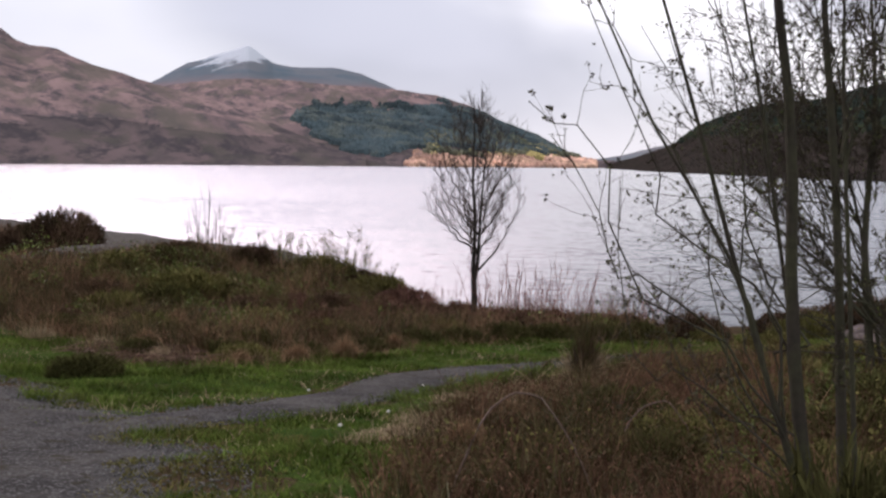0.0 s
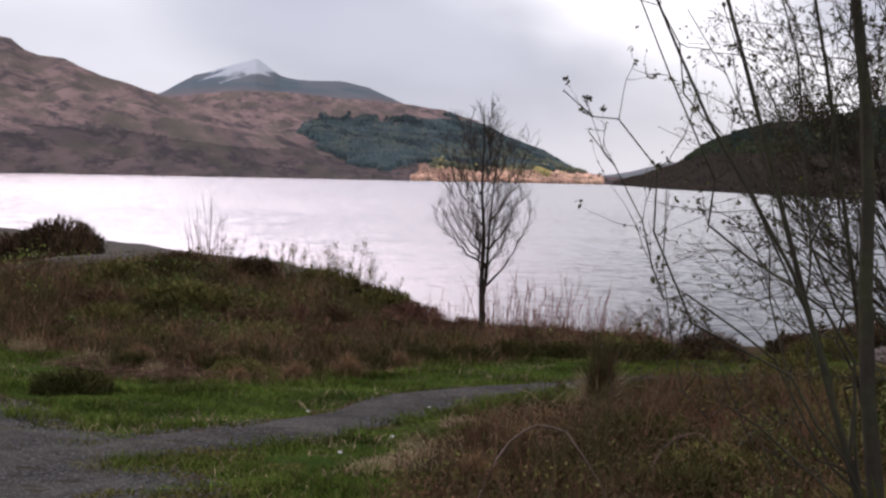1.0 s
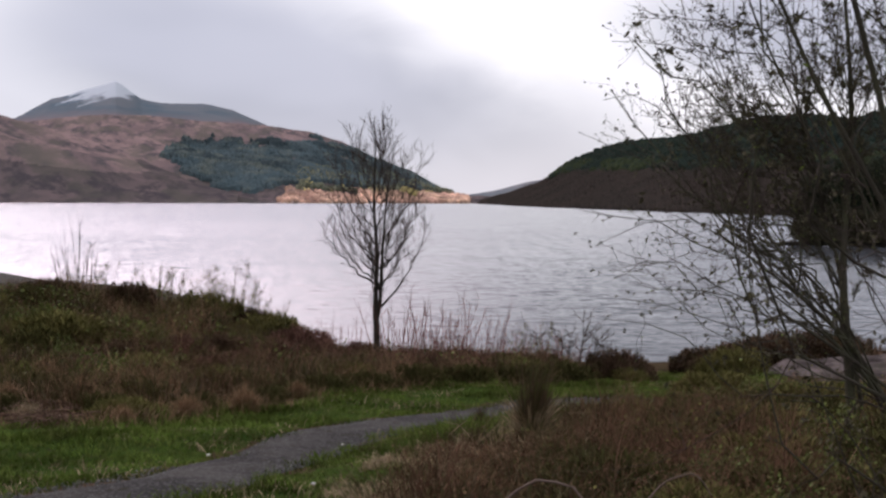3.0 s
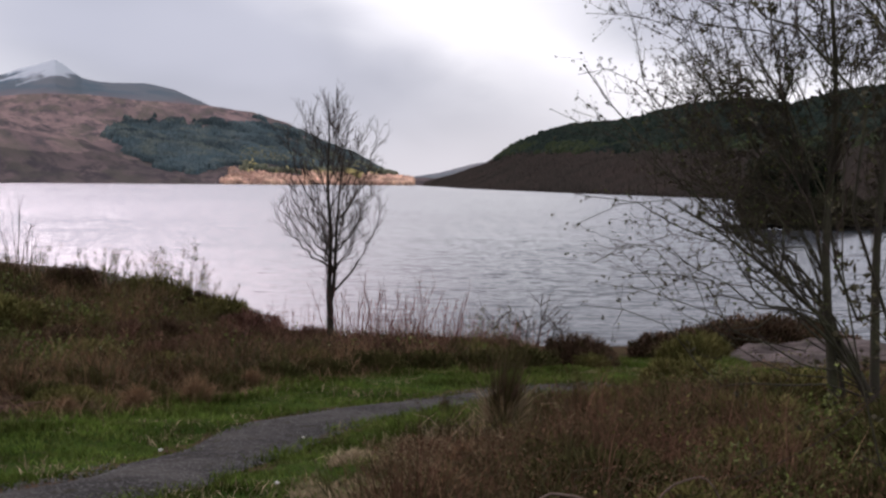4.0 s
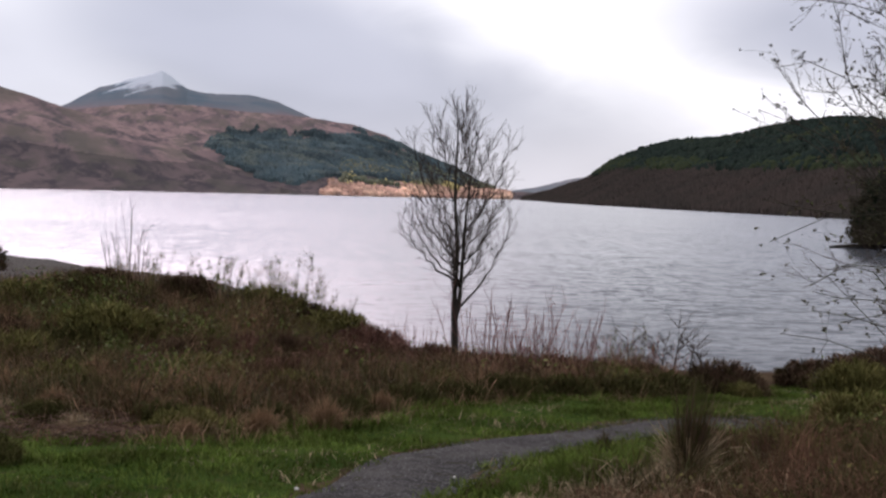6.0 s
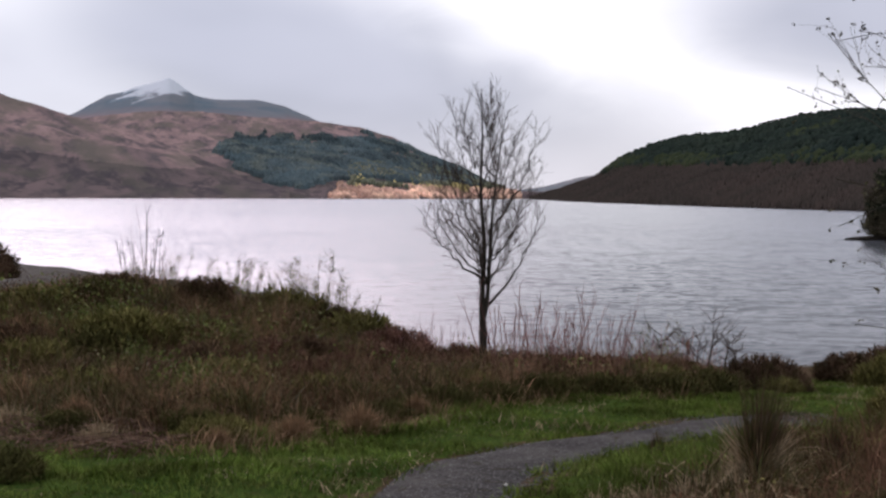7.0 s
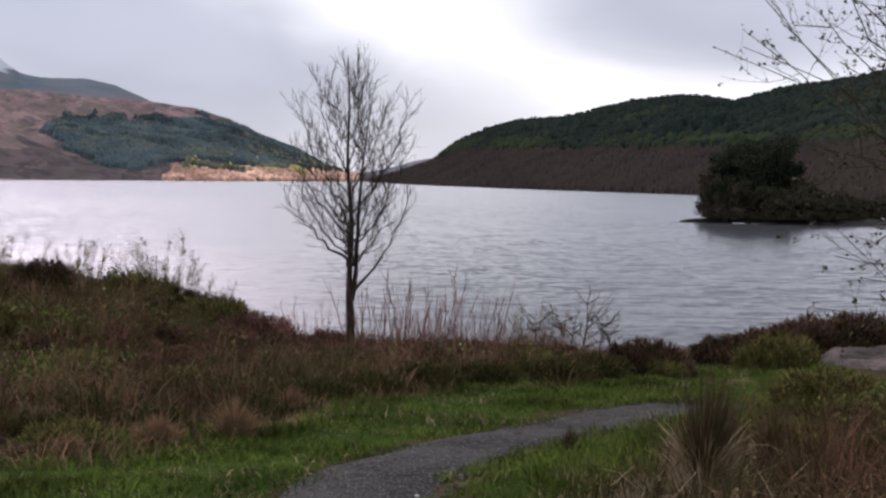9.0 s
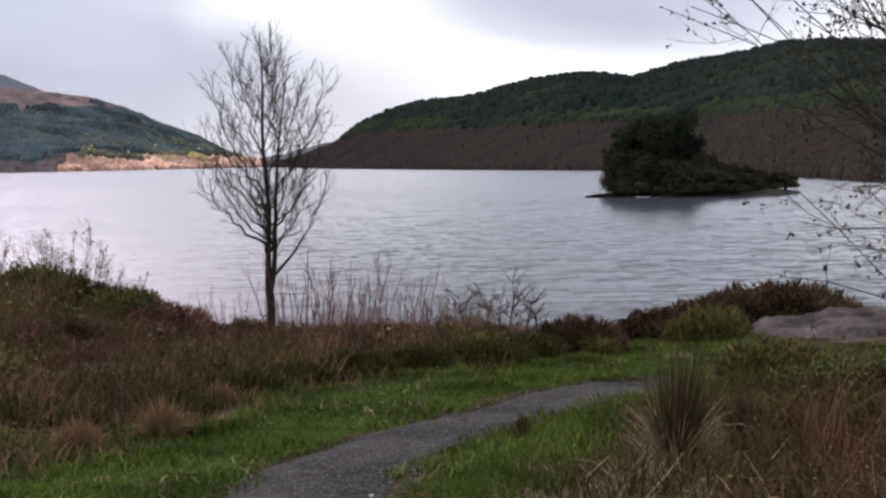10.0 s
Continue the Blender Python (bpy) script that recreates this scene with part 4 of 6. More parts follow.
p = scatter(NEAR_RIGHT, 9000, rng, lambda x, y: (relief(x, y, 1.1, 27.0) > 0.55) | (relief(x, y, 1.4, 3.0) + 0.5 * (x - 1.0) > 1.1))
foliage("bramble_leaves", p, 0.2, 0.66, 0.019, M["olive"], "green bramble leaves beside the path", "bramble", rng, 1.4, 6.0)
p = scatter(LEFT_SCRUB, 16000, rng, lambda x, y: (relief(x, y, 3.0, 33.0) > 0.1) & (y > 24))
foliage("bank_leaves", p, 0.1, 0.5, 0.045, M["leaf"], "dull green leaves on the headland", "bramble", rng, 2.0, 3.0)

# ---- clumps


def dome(radius, height, count, width, seed, lean=0.5, length=0.35, floor=0.1):
    """Upright sprigs that fill a rounded bush on the origin."""
    rng = np.random.default_rng(seed)
    a, r = rng.uniform(0, 2 * np.pi, count), radius * np.sqrt(rng.random(count))
    lobe = 1 + 0.16 * np.sin(3 * a + seed) + 0.10 * np.sin(5 * a + 2 * seed)
    r = r * lobe
    top = height * np.sqrt(np.clip(1 - (r / (radius * 1.28)) ** 2, 0.02, 1)) * (1 + 0.14 * np.sin(4 * a + r * 9 / radius + seed))
    foot = np.stack([r * np.cos(a), r * np.sin(a), np.maximum(top * rng.uniform(0.05, 0.92, count) - length * 0.3, -0.03)], -1)
    h = np.minimum(length * rng.uniform(0.5, 1.2, count), top - foot[:, 2] + 0.10 * height * rng.random(count))
    out = np.stack([np.cos(a), np.sin(a)], -1) * (r / radius)[:, None] * lean + rng.normal(0, 0.55, (count, 2))
    return blades(foot, np.maximum(h, 0.04), width * rng.uniform(0.6, 1.4, count), out, rng, 0.4)


def tuft(radius, height, count, width, seed, droop=0.75):
    """Long blades that spring from one crown and hang over."""
    rng = np.random.default_rng(seed)
    a, r = rng.uniform(0, 2 * np.pi, count), radius * 0.42 * rng.random(count)
    foot = np.stack([r * np.cos(a), r * np.sin(a), np.full(count, -0.03)], -1)
    lean = np.stack([np.cos(a), np.sin(a)], -1) * (droop * rng.random(count) ** 1.4)[:, None] + rng.normal(0, 0.12, (count, 2))
    return blades(foot, height * rng.uniform(0.35, 1.1, count) * (1.05 - 0.5 * r / (radius * 0.42)), width * rng.uniform(0.6, 1.3, count), lean, rng, 0.28)


def plant(name, mesh, material, x, y, size, label, category, group="", turn=0.0, lift=0.0):
    """One clump of its own on the ground; mesh is (verts, faces) or the mesh of an earlier clump."""
    if isinstance(mesh, tuple):
        ob = sheet(name, *mesh, material)
    else:
        ob = new(name, mesh)
    ob.location = (x, y, float(ground_height(x, y)) + lift)
    ob.rotation_euler = (0, 0, turn)
    ob.scale = size if isinstance(size, tuple) else (size,) * 3
    tagged(ob, label, category, group)
    return ob.data


first = dome(1.0, 0.85, 6500, 0.026, 3, 0.7, 0.15)
second = dome(1.0, 0.80, 6500, 0.026, 8, 0.7, 0.15)
HEATHER = [plant("heather_bush", first, M["heather"], -15.1, 33.0, (1.15, 1.0, 1.35), "large dark brown heather bush on the bank", "heather"),
           plant("heather_bush", second, M["heather"], 1.75, 26.2, (0.66, 0.62, 0.74), "rounded brown heather bush by the shore", "heather")]
BANK = "heather along the bank"
spots = random.Random(5)
for x, y, s in [(-16.6, 33.2, 1.25), (-17.9, 32.6, 1.3), (-19.5, 33.5, 1.1), (-11.2, 33.6, 0.6), (-10.9, 34.2, 0.8), (-10.1, 33.6, 0.85), (-9.2, 34.0, 0.75), (-9.6, 31.4, 0.6), (-7.6, 32.0, 0.6), (-6.4, 30.6, 0.65), (-8.4, 28.6, 0.6), (-5.6, 24.6, 0.45), (-7.6, 26.6, 0.5), (-6.6, 21.4, 0.4), (-8.6, 22.4, 0.5), (-10.2, 24.0, 0.55), (-2.6, 24.4, 0.4), (-1.6, 24.8, 0.45), (-5.2, 20.6, 0.35), (-9.8, 21.2, 0.45), (-7.2, 24.0, 0.55), (-6.0, 26.4, 0.55), (-3.6, 22.2, 0.35), (-8.2, 20.0, 0.35), (-4.6, 23.6, 0.45), (-9.9, 28.0, 0.6)]:
    plant("heather_bush", HEATHER[spots.randrange(2)], M["heather"], x, y, (s, s, s * spots.uniform(0.75, 1.0)), "dark brown heather bush in the scrub of the bank", "heather", BANK, spots.uniform(0, 6))
for x, y, s in [(-5.2, 29.4, 0.45), (-1.9, 27.0, 0.5), (-1.1, 26.6, 0.55), (-0.3, 26.8, 0.5), (0.3, 26.2, 0.5)]:
    plant("heather_bush", HEATHER[spots.randrange(2)], M["heather"], x, y, (s * 1.2, s, s), "reddish-brown heather bush beside the bare tree", "heather", "heather beside the tree", spots.uniform(0, 6))
for x, y, s in [(3.9, 28.8, 0.72), (4.5, 28.5, 0.9), (5.2, 28.5, 1.05), (5.9, 29.0, 1.2), (6.7, 29.4, 1.1), (7.6, 30.2, 0.6), (8.4, 31.0, 0.6)]:
    plant("heather_bush", HEATHER[spots.randrange(2)], M["heather"], x, y, (s, s, s * 0.9), "brown heather bush behind the flat rock", "heather", "heather behind the rock", spots.uniform(0, 6))

RED = plant("heather_bush", dome(1.0, 0.85, 5200, 0.024, 14, 0.7, 0.17), M["red_heather"], -1.2, 25.6, (0.7, 0.6, 0.6), "reddish heather bush at the foot of the bare tree", "heather", "reddish heather")
for x, y, s in [(-2.0, 26.4, 0.48), (-2.8, 26.0, 0.42), (-3.6, 26.6, 0.42), (-0.4, 26.2, 0.6), (-4.3, 27.6, 0.55), (-4.7, 28.6, 0.7), (-3.9, 25.2, 0.5), (-2.2, 25.0, 0.5), (-5.0, 26.4, 0.55), (-3.2, 24.4, 0.45), (0.3, 25.6, 0.45), (-5.4, 23.4, 0.5), (-6.4, 25.2, 0.5), (-1.5, 27.2, 0.5), (-0.8, 24.6, 0.4), (0.4, 27.4, 0.5), (-7.4, 22.6, 0.5), (-4.4, 22.8, 0.4), (-5.2, 24.9, 0.45), (-3.4, 28.4, 0.45)]:
    plant("heather_bush", RED, M["red_heather"], x, y, (s * 1.15, s, s * spots.uniform(0.8, 1.1)), "reddish heather bush in the scrub of the bank", "heather", "reddish heather", spots.uniform(0, 6))
# dark bushes; those along the turf edge also stand in for shade under the scrub
SHADY = plant("dark_bush", dome(1.0, 0.8, 3000, 0.030, 17, 0.8, 0.2), M["shady"], -1.9, 22.7, (0.5, 0.35, 0.5), "low bush along the edge of the grass, dark as the shade under the scrub", "bush", "dark bushes")
for x, y, s in [(-1.1, 23.3, 0.45), (-0.2, 23.9, 0.5), (0.5, 24.9, 0.55), (-2.7, 21.9, 0.4), (-3.3, 21.0, 0.38), (-3.9, 19.7, 0.3), (-4.7, 18.9, 0.32), (-5.7, 18.0, 0.36), (-5.9, 20.0, 0.4), (-7.1, 19.4, 0.45), (-7.9, 22.0, 0.5), (-6.3, 23.6, 0.5), (-8.8, 23.8, 0.6), (-9.4, 20.2, 0.45), (-6.9, 17.7, 0.3), (-4.2, 20.8, 0.4), (-9.9, 27.0, 0.6), (0.2, 11.2, 0.45), (0.9, 13.4, 0.5), (1.4, 15.4, 0.55), (0.1, 12.6, 0.4), (1.2, 11.0, 0.45), (2.4, 15.2, 0.5), (0.4, 9.2, 0.4), (2.0, 18.4, 0.5), (1.5, 6.4, 0.6), (2.6, 12.4, 0.6), (3.2, 13.6, 0.65), (2.9, 16.2, 0.6), (3.6, 15.0, 0.6), (1.8, 16.8, 0.5), (3.0, 18.0, 0.6), (2.2, 10.8, 0.5), (1.6, 14.0, 0.5)]:
    plant("dark_bush", SHADY, M["shady"], x, y, (s * 1.2, s, s), "low dark bush in the scrub", "bush", "dark bushes", spots.uniform(0, 6))
for x, y, s in [(0.80, 5.0, 0.42), (1.30, 5.1, 0.5), (1.05, 5.6, 0.5), (1.65, 5.7, 0.5), (0.55, 5.6, 0.36)]:
    plant("dark_bush", SHADY, M["shady"], x, y, (s, s, s * 2.1), "upright dark bush round the feet of the tall shrub", "bush", "dark bushes", spots.uniform(0, 6))
plant("dark_bush", SHADY, M["shady"], -6.5, 14.8, (0.48, 0.40, 0.36), "dark green bush spreading over the grass verge", "bush", "", 1.0)

mossy = dome(1.0, 0.9, 3600, 0.032, 12, 0.6, 0.22)
GORSE = plant("gorse_bush", mossy, M["olive"], 4.2, 26.9, (0.65, 0.55, 0.7), "olive green gorse bush beside the flat rock", "bush")
for x, y, s, what in [(-5.3, 17.5, 0.40, "dark green bush at the foot of the scrub"), (-0.25, 24.9, 0.6, "dark green bush at the edge of the grass"), (-6.5, 22.5, 0.6, "olive bush in the brown scrub"), (-4.9, 21.4, 0.5, "olive bush in the brown scrub"), (-7.9, 20.6, 0.55, "olive bush in the brown scrub"), (-5.6, 19.2, 0.4, "olive bush in the brown scrub"), (-9.4, 22.8, 0.65, "olive bush in the brown scrub"), (-3.0, 23.0, 0.45, "olive bush in the brown scrub"), (0.6, 10.2, 0.45, "olive bush among brambles"), (1.6, 12.6, 0.5, "olive bush among brambles"), (0.9, 16.6, 0.5, "olive bush among brambles"), (2.0, 14.4, 0.6, "olive bush among brambles"), (1.6, 9.0, 0.45, "olive bush among brambles"), (-8.6, 24.6, 0.8, "olive bush in the brown scrub"), (-10.6, 26.0, 0.7, "olive bush in the brown scrub"), (-5.6, 29.8, 0.75, "olive bush on the end of the headland"), (-7.2, 30.4, 0.85, "olive bush on the end of the headland"), (1.9, 25.6, 0.35, "small olive bush below the heather"), (-3.2, 24.6, 0.45, "olive bush in the brown scrub"), (2.6, 20.5, 0.6, "olive bush among brambles"), (3.4, 17.5, 0.7, "olive bush among brambles")]:
    plant("green_bush", GORSE, M["olive"], x, y, (s, s, s * 0.85), what, "bush", "", spots.uniform(0, 6))

def bramble_mound(seed):
    """Leafy bramble stems arching into a low mound on the origin."""
    rng = np.random.default_rng(seed)
    n = 1500
    a, r = rng.uniform(0, 6.28, n), np.sqrt(rng.random(n))
    top = 0.62 * np.sqrt(np.clip(1.05 - r**2, 0.03, 1)) * (1 + 0.22 * np.sin(3 * a + seed) + 0.15 * np.sin(7 * a))
    q = np.stack([r * np.cos(a), r * np.sin(a), top * rng.uniform(0.45, 1.05, n)], -1)
    return leaves(q, rng.uniform(0.022, 0.055, n), rng)


BRAMBLE = plant("bramble_mound", bramble_mound(5), M["leaf"], -6.5, 20.7, (0.6, 0.5, 0.85), "low mound of green bramble leaves in the scrub", "bramble", "bramble mounds")
for x, y, s in [(-8.0, 26.4, 0.6), (-7.4, 25.6, 0.75), (-6.5, 23.2, 0.6), (-9.9, 25.0, 0.6), (-10.8, 25.6, 0.6), (-5.9, 21.4, 0.45), (-8.2, 23.6, 0.6), (-9.2, 25.4, 0.7), (-9.0, 20.9, 0.5), (2.2, 18.7, 0.6), (3.0, 19.4, 0.6), (1.3, 14.2, 0.5), (2.2, 12.6, 0.55), (1.1, 11.7, 0.5), (1.7, 13.0, 0.5), (2.7, 14.6, 0.6), (1.2, 10.4, 0.5), (1.9, 11.6, 0.55), (0.9, 8.8, 0.4), (2.2, 13.6, 0.6), (2.6, 16.4, 0.6), (1.5, 17.2, 0.5)]:
    plant("bramble_mound", BRAMBLE, M["leaf"], x, y, (s, s * 0.8, s * spots.uniform(0.9, 1.2)), "low mound of green bramble leaves in the scrub", "bramble", "bramble mounds", spots.uniform(0, 6))

tan = tuft(1.0, 0.75, 1500, 0.022, 21, 1.35)
TUSSOCK = plant("tussock", tan, M["tussock"], -3.92, 18.3, (0.40, 0.38, 0.56), "rusty tussock of dead grass beside the verge", "tussock", "tussocks")
for x, y, s in [(-4.56, 17.85, 0.38), (-5.15, 17.0, 0.26), (-5.7, 18.3, 0.34), (-6.3, 18.9, 0.42), (-7.0, 18.2, 0.4), (-3.5, 20.2, 0.3), (-8.2, 19.6, 0.5), (-5.8, 20.4, 0.45), (-7.6, 21.2, 0.5), (-0.75, 13.0, 0.28), (-1.1, 9.6, 0.34), (-0.9, 11.4, 0.32), (0.2, 25.6, 0.3), (0.9, 27.6, 0.35), (1.0, 25.4, 0.3), (-4.6, 22.0, 0.4)]:
    plant("tussock", TUSSOCK, M["tussock"], x, y, (s, s, s * 1.25), "rusty tussock of dead grass in the scrub", "tussock", "tussocks", spots.uniform(0, 6))
straw = tuft(1.3, 0.75, 420, 0.020, 22, 1.25)
STRAW = plant("straw_tussock", straw, M["straw"], -0.62, 14.6, (0.30, 0.30, 0.42), "pale straw tussock at the foot of the rushes", "tussock", "straw tussocks")
for x, y, s in [(-0.55, 15.6, 0.25), (-1.35, 13.0, 0.30), (-1.5, 11.3, 0.32), (-0.95, 14.4, 0.34), (-0.35, 14.3, 0.32), (-1.0, 13.6, 0.32), (-0.62, 13.9, 0.30), (-1.25, 14.4, 0.24), (-0.75, 15.1, 0.28), (-0.15, 14.7, 0.26), (-5.0, 17.3, 0.3), (-6.4, 17.2, 0.4), (-8.9, 18.6, 0.5), (-7.6, 17.9, 0.45), (-9.6, 19.8, 0.45), (0.4, 17.9, 0.3)]:
    plant("straw_tussock", STRAW, M["straw"], x, y, (s, s, s * 0.95), "pale straw tussock by the path", "tussock", "straw tussocks", spots.uniform(0, 6))
def rush_clump(x, y, size, high, seed, label, skirt=True):
    """Stiff dark stems that fan from one stool, with last year's straw hanging round the foot."""
    rng = np.random.default_rng(seed)
    ob = holder("rush_clump", x, y, float(ground_height(x, y)), label, "rushes", "rush clumps")
    n = int(420 * size / 0.2)
    a, r = rng.uniform(0, 6.28, n), size * 0.6 * rng.random(n) ** 0.8
    foot = np.stack([r * np.cos(a), r * np.sin(a), np.full(n, -0.03)], -1)
    lean = np.stack([np.cos(a), np.sin(a)], -1) * (0.12 * (r / size) + 0.20 * rng.random(n) ** 2)[:, None] + rng.normal(0, 0.035, (n, 2)) + [0.04, 0.0]
    sheet("stem_spray", *blades(foot, high * rng.uniform(0.35, 1.05, n) * (1.08 - 0.6 * r / size), 0.009 * rng.uniform(0.6, 1.4, n), lean, rng, 0.3), M["rush"], ob)["kind"] = "stuff"
    m = n // 3
    pick = rng.integers(0, n, m)
    sheet("dry_spray", *blades(foot[pick], high * rng.uniform(0.5, 1.0, m), np.full(m, 0.008), lean[pick] * 1.3 + rng.normal(0, 0.07, (m, 2)), rng, 0.3), M["bracken"], ob, "brown dried rush tips")["kind"] = "stuff"
    if skirt:
        m = n
        a = rng.uniform(0, 6.28, m)
        foot = np.stack([size * 0.6 * np.cos(a), size * 0.6 * np.sin(a), rng.uniform(0.0, 0.3, m) * high], -1)
        out = np.stack([np.cos(a), np.sin(a)], -1) * rng.uniform(0.5, 1.2, m)[:, None]
        sheet("dead_skirt", *blades(foot, high * rng.uniform(0.12, 0.34, m), np.full(m, 0.008), out, rng, 0.6), M["straw"], ob, "bleached dead rush stems")["kind"] = "stuff"


rush_clump(-0.30, 15.1, 0.19, 1.04, 31, "tall dark rush clump beside the path")
for k, (x, y, size, high, dead) in enumerate([(-0.85, 17.6, 0.10, 0.26, False), (-0.6, 24.6, 0.35, 0.55, False), (0.55, 16.2, 0.16, 0.55, True)]):
    rush_clump(x, y, size, high, 32 + k, "dark rush clump in the verge", dead)


def whips(count, spread, tall, seed, thick=0.006, fan=0.16):
    """Thin bare stems with a few side shoots, from one stool."""
    rng = np.random.default_rng(seed)
    tubes = Tubes()
    for _ in range(count):
        a = rng.uniform(0, 2 * np.pi)
        r = spread * math.sqrt(rng.random())
        q = np.array([r * math.cos(a), r * math.sin(a), -0.05])
        d = np.array([math.cos(a) * fan, math.sin(a) * fan, 1.0]) + rng.normal(0, 0.06, 3)
        h = tall * rng.uniform(0.5, 1.1)
        pts = [q]
        for _ in range(6):
            d = d + rng.normal(0, 0.05, 3)
            q = q + d / np.linalg.norm(d) * h / 6
            pts.append(q)
        tubes.limb(pts, np.linspace(thick, thick * 0.35, 7), 3)
        for _ in range(4):
            at = rng.integers(2, 7)
            b = pts[at]
            e = d + rng.normal(0, 0.5, 3) * [1, 1, 0.3]
            e /= np.linalg.norm(e)
            m = h * rng.uniform(0.08, 0.22)
            tubes.limb([b, b + e * m * 0.5, b + e * m + [0, 0, m * 0.15]], [thick * 0.5, thick * 0.4, thick * 0.25], 3)
    return np.concatenate(tubes.v), np.concatenate(tubes.f)


WHIPS = plant("whip_clump", whips(26, 0.55, 1.25, 41, 0.009), M["redtwig"], -2.45, 27.9, 1.25, "bare reddish whips standing beside the young tree", "shrub", "bare whips")
for x, y, s in [(-1.7, 28.2, 1.2), (-1.0, 28.0, 1.1), (-0.3, 28.4, 0.8), (0.4, 28.3, 0.75), (-2.1, 27.2, 0.8), (-3.7, 28.3, 0.7), (-4.3, 28.0, 0.55), (-1.3, 27.0, 0.65), (1.0, 28.6, 0.7)]:
    plant("whip_clump", WHIPS, M["redtwig"], x, y, (s, s, s * spots.uniform(0.85, 1.15)), "bare reddish whips at the water's edge", "shrub", "bare whips", spots.uniform(0, 6))
plant("whip_clump", whips(20, 0.45, 1.6, 42, 0.013, 0.14), M["twig"], -11.0, 33.4, (1.0, 1.0, 1.35), "leafless grey whips above the heather", "shrub", "bare whips")
plant("whip_clump", WHIPS, M["redtwig"], -16.9, 33.6, (0.4, 0.4, 0.9), "leafless grey whips above the heather", "shrub", "bare whips")
LEAFY = whips(20, 0.42, 1.2, 43, 0.006, 0.30)
for n, (x, y, s) in enumerate([(-8.4, 32.8, 0.9), (-5.7, 30.1, 0.8), (-7.6, 32.2, 0.5), (-4.9, 29.6, 0.4), (0.35, 28.9, 0.9), (-8.9, 27.0, 0.7), (-7.0, 26.2, 0.7), (-5.6, 27.2, 0.6), (-9.5, 29.5, 0.8), (-6.7, 30.9, 1.25), (-6.5, 30.7, 1.0), (-8.2, 31.6, 1.2), (-8.0, 29.2, 0.8), (-6.8, 28.4, 0.7), (-5.0, 25.6, 0.7), (-6.2, 24.4, 0.75)]):
    ob = holder("leafy_shrub", x, y, float(ground_height(x, y)), "thin shrub with a haze of young leaves", "shrub", "leafy shrubs")
    ob.scale, ob.rotation_euler = (s, s, s * 0.95), (0, 0, n * 1.3)
    sheet("stem_spray", *LEAFY, M["twig"], ob)["kind"] = "stuff"
    r = np.random.default_rng(50 + n)
    q = LEAFY[0][r.integers(0, len(LEAFY[0]), 2800)]
    q = q[q[:, 2] > 0.35] + r.normal(0, 0.03, (int((q[:, 2] > 0.35).sum()), 3))
    sheet("leaf_haze", *leaves(q, np.full(len(q), 0.013), r), M["olive"], ob, "tiny olive leaf buds")["kind"] = "stuff"


def sapling(x, y, tall, seed):
    rng = np.random.default_rng(seed)
    ob = holder("sapling", x, y, float(ground_height(x, y)), "small leafless sapling on the shore", "sapling", "saplings")
    s = np.linspace(0, 1, 8)
    stem = np.stack([0.05 * np.sin(4 * s + seed), 0.03 * s, tall * s - 0.05], -1)
    trunk, fine = Tubes(), Tubes()
    trunk.limb(stem, 0.022 * (1 - s) + 0.004, 5)
    trunk.done("trunk", M["bark"], ob)
    for k in range(16):
        q = stem[rng.integers(2, 8)]
        a = rng.uniform(0, 6.28)
        d = np.array([math.cos(a), math.sin(a), rng.uniform(0.3, 1.0)])
        m = tall * rng.uniform(0.2, 0.42)
        pts = [q, q + d * m * 0.35, q + d * m * 0.7 + rng.normal(0, 0.02, 3), q + d * m + [0, 0, m * 0.15]]
        fine.limb(pts, [0.010, 0.008, 0.006, 0.003], 4)
        for j in (1, 2, 2, 3):
            e = d + rng.normal(0, 0.6, 3)
            fine.limb([pts[j], pts[j] + e * m * 0.18, pts[j] + e * m * 0.3 + [0, 0, 0.02]], [0.005, 0.004, 0.002], 3)
    fine.done("twig_crown", M["twig"], ob)["kind"] = "stuff"


for x, y, tall, seed in [(1.35, 29.6, 1.15, 61), (0.9, 29.8, 0.9, 62), (1.9, 30.2, 0.7, 63), (0.4, 29.2, 0.85, 64), (1.1, 29.2, 0.8, 65), (1.65, 29.4, 0.75, 66)]:
    sapling(x, y, tall, seed)

# ---- fallen stems and bramble arches
BRACKEN = [(-7.0, 16.6), (-5.8, 16.0), (-5.4, 16.8), (-6.0, 17.9), (-7.8, 18.4), (-8.0, 17.4)]
heap = Tubes()
for q in scatter(BRACKEN, 520, rng):
    a, m = rng.uniform(0, 6.28), rng.uniform(0.12, 0.36)
    d = np.array([math.cos(a), math.sin(a), 0])
    lift = rng.uniform(0.03, 0.17)
    mid = q + [0, 0, lift]
    heap.limb([mid - d * m + [0, 0, rng.normal(0, 0.04) - 0.03], mid + rng.normal(0, 0.02, 3), mid + d * m + [0, 0, rng.normal(0, 0.05) - 0.04]], [0.003, 0.005, 0.002], 3)
tagged(heap.done("dead_bracken", M["bracken"]), "flattened heap of dead pinkish bracken", "bracken", kind="stuff")


# bleached stalks lying in the growth beside the rushes
stalks = Tubes()
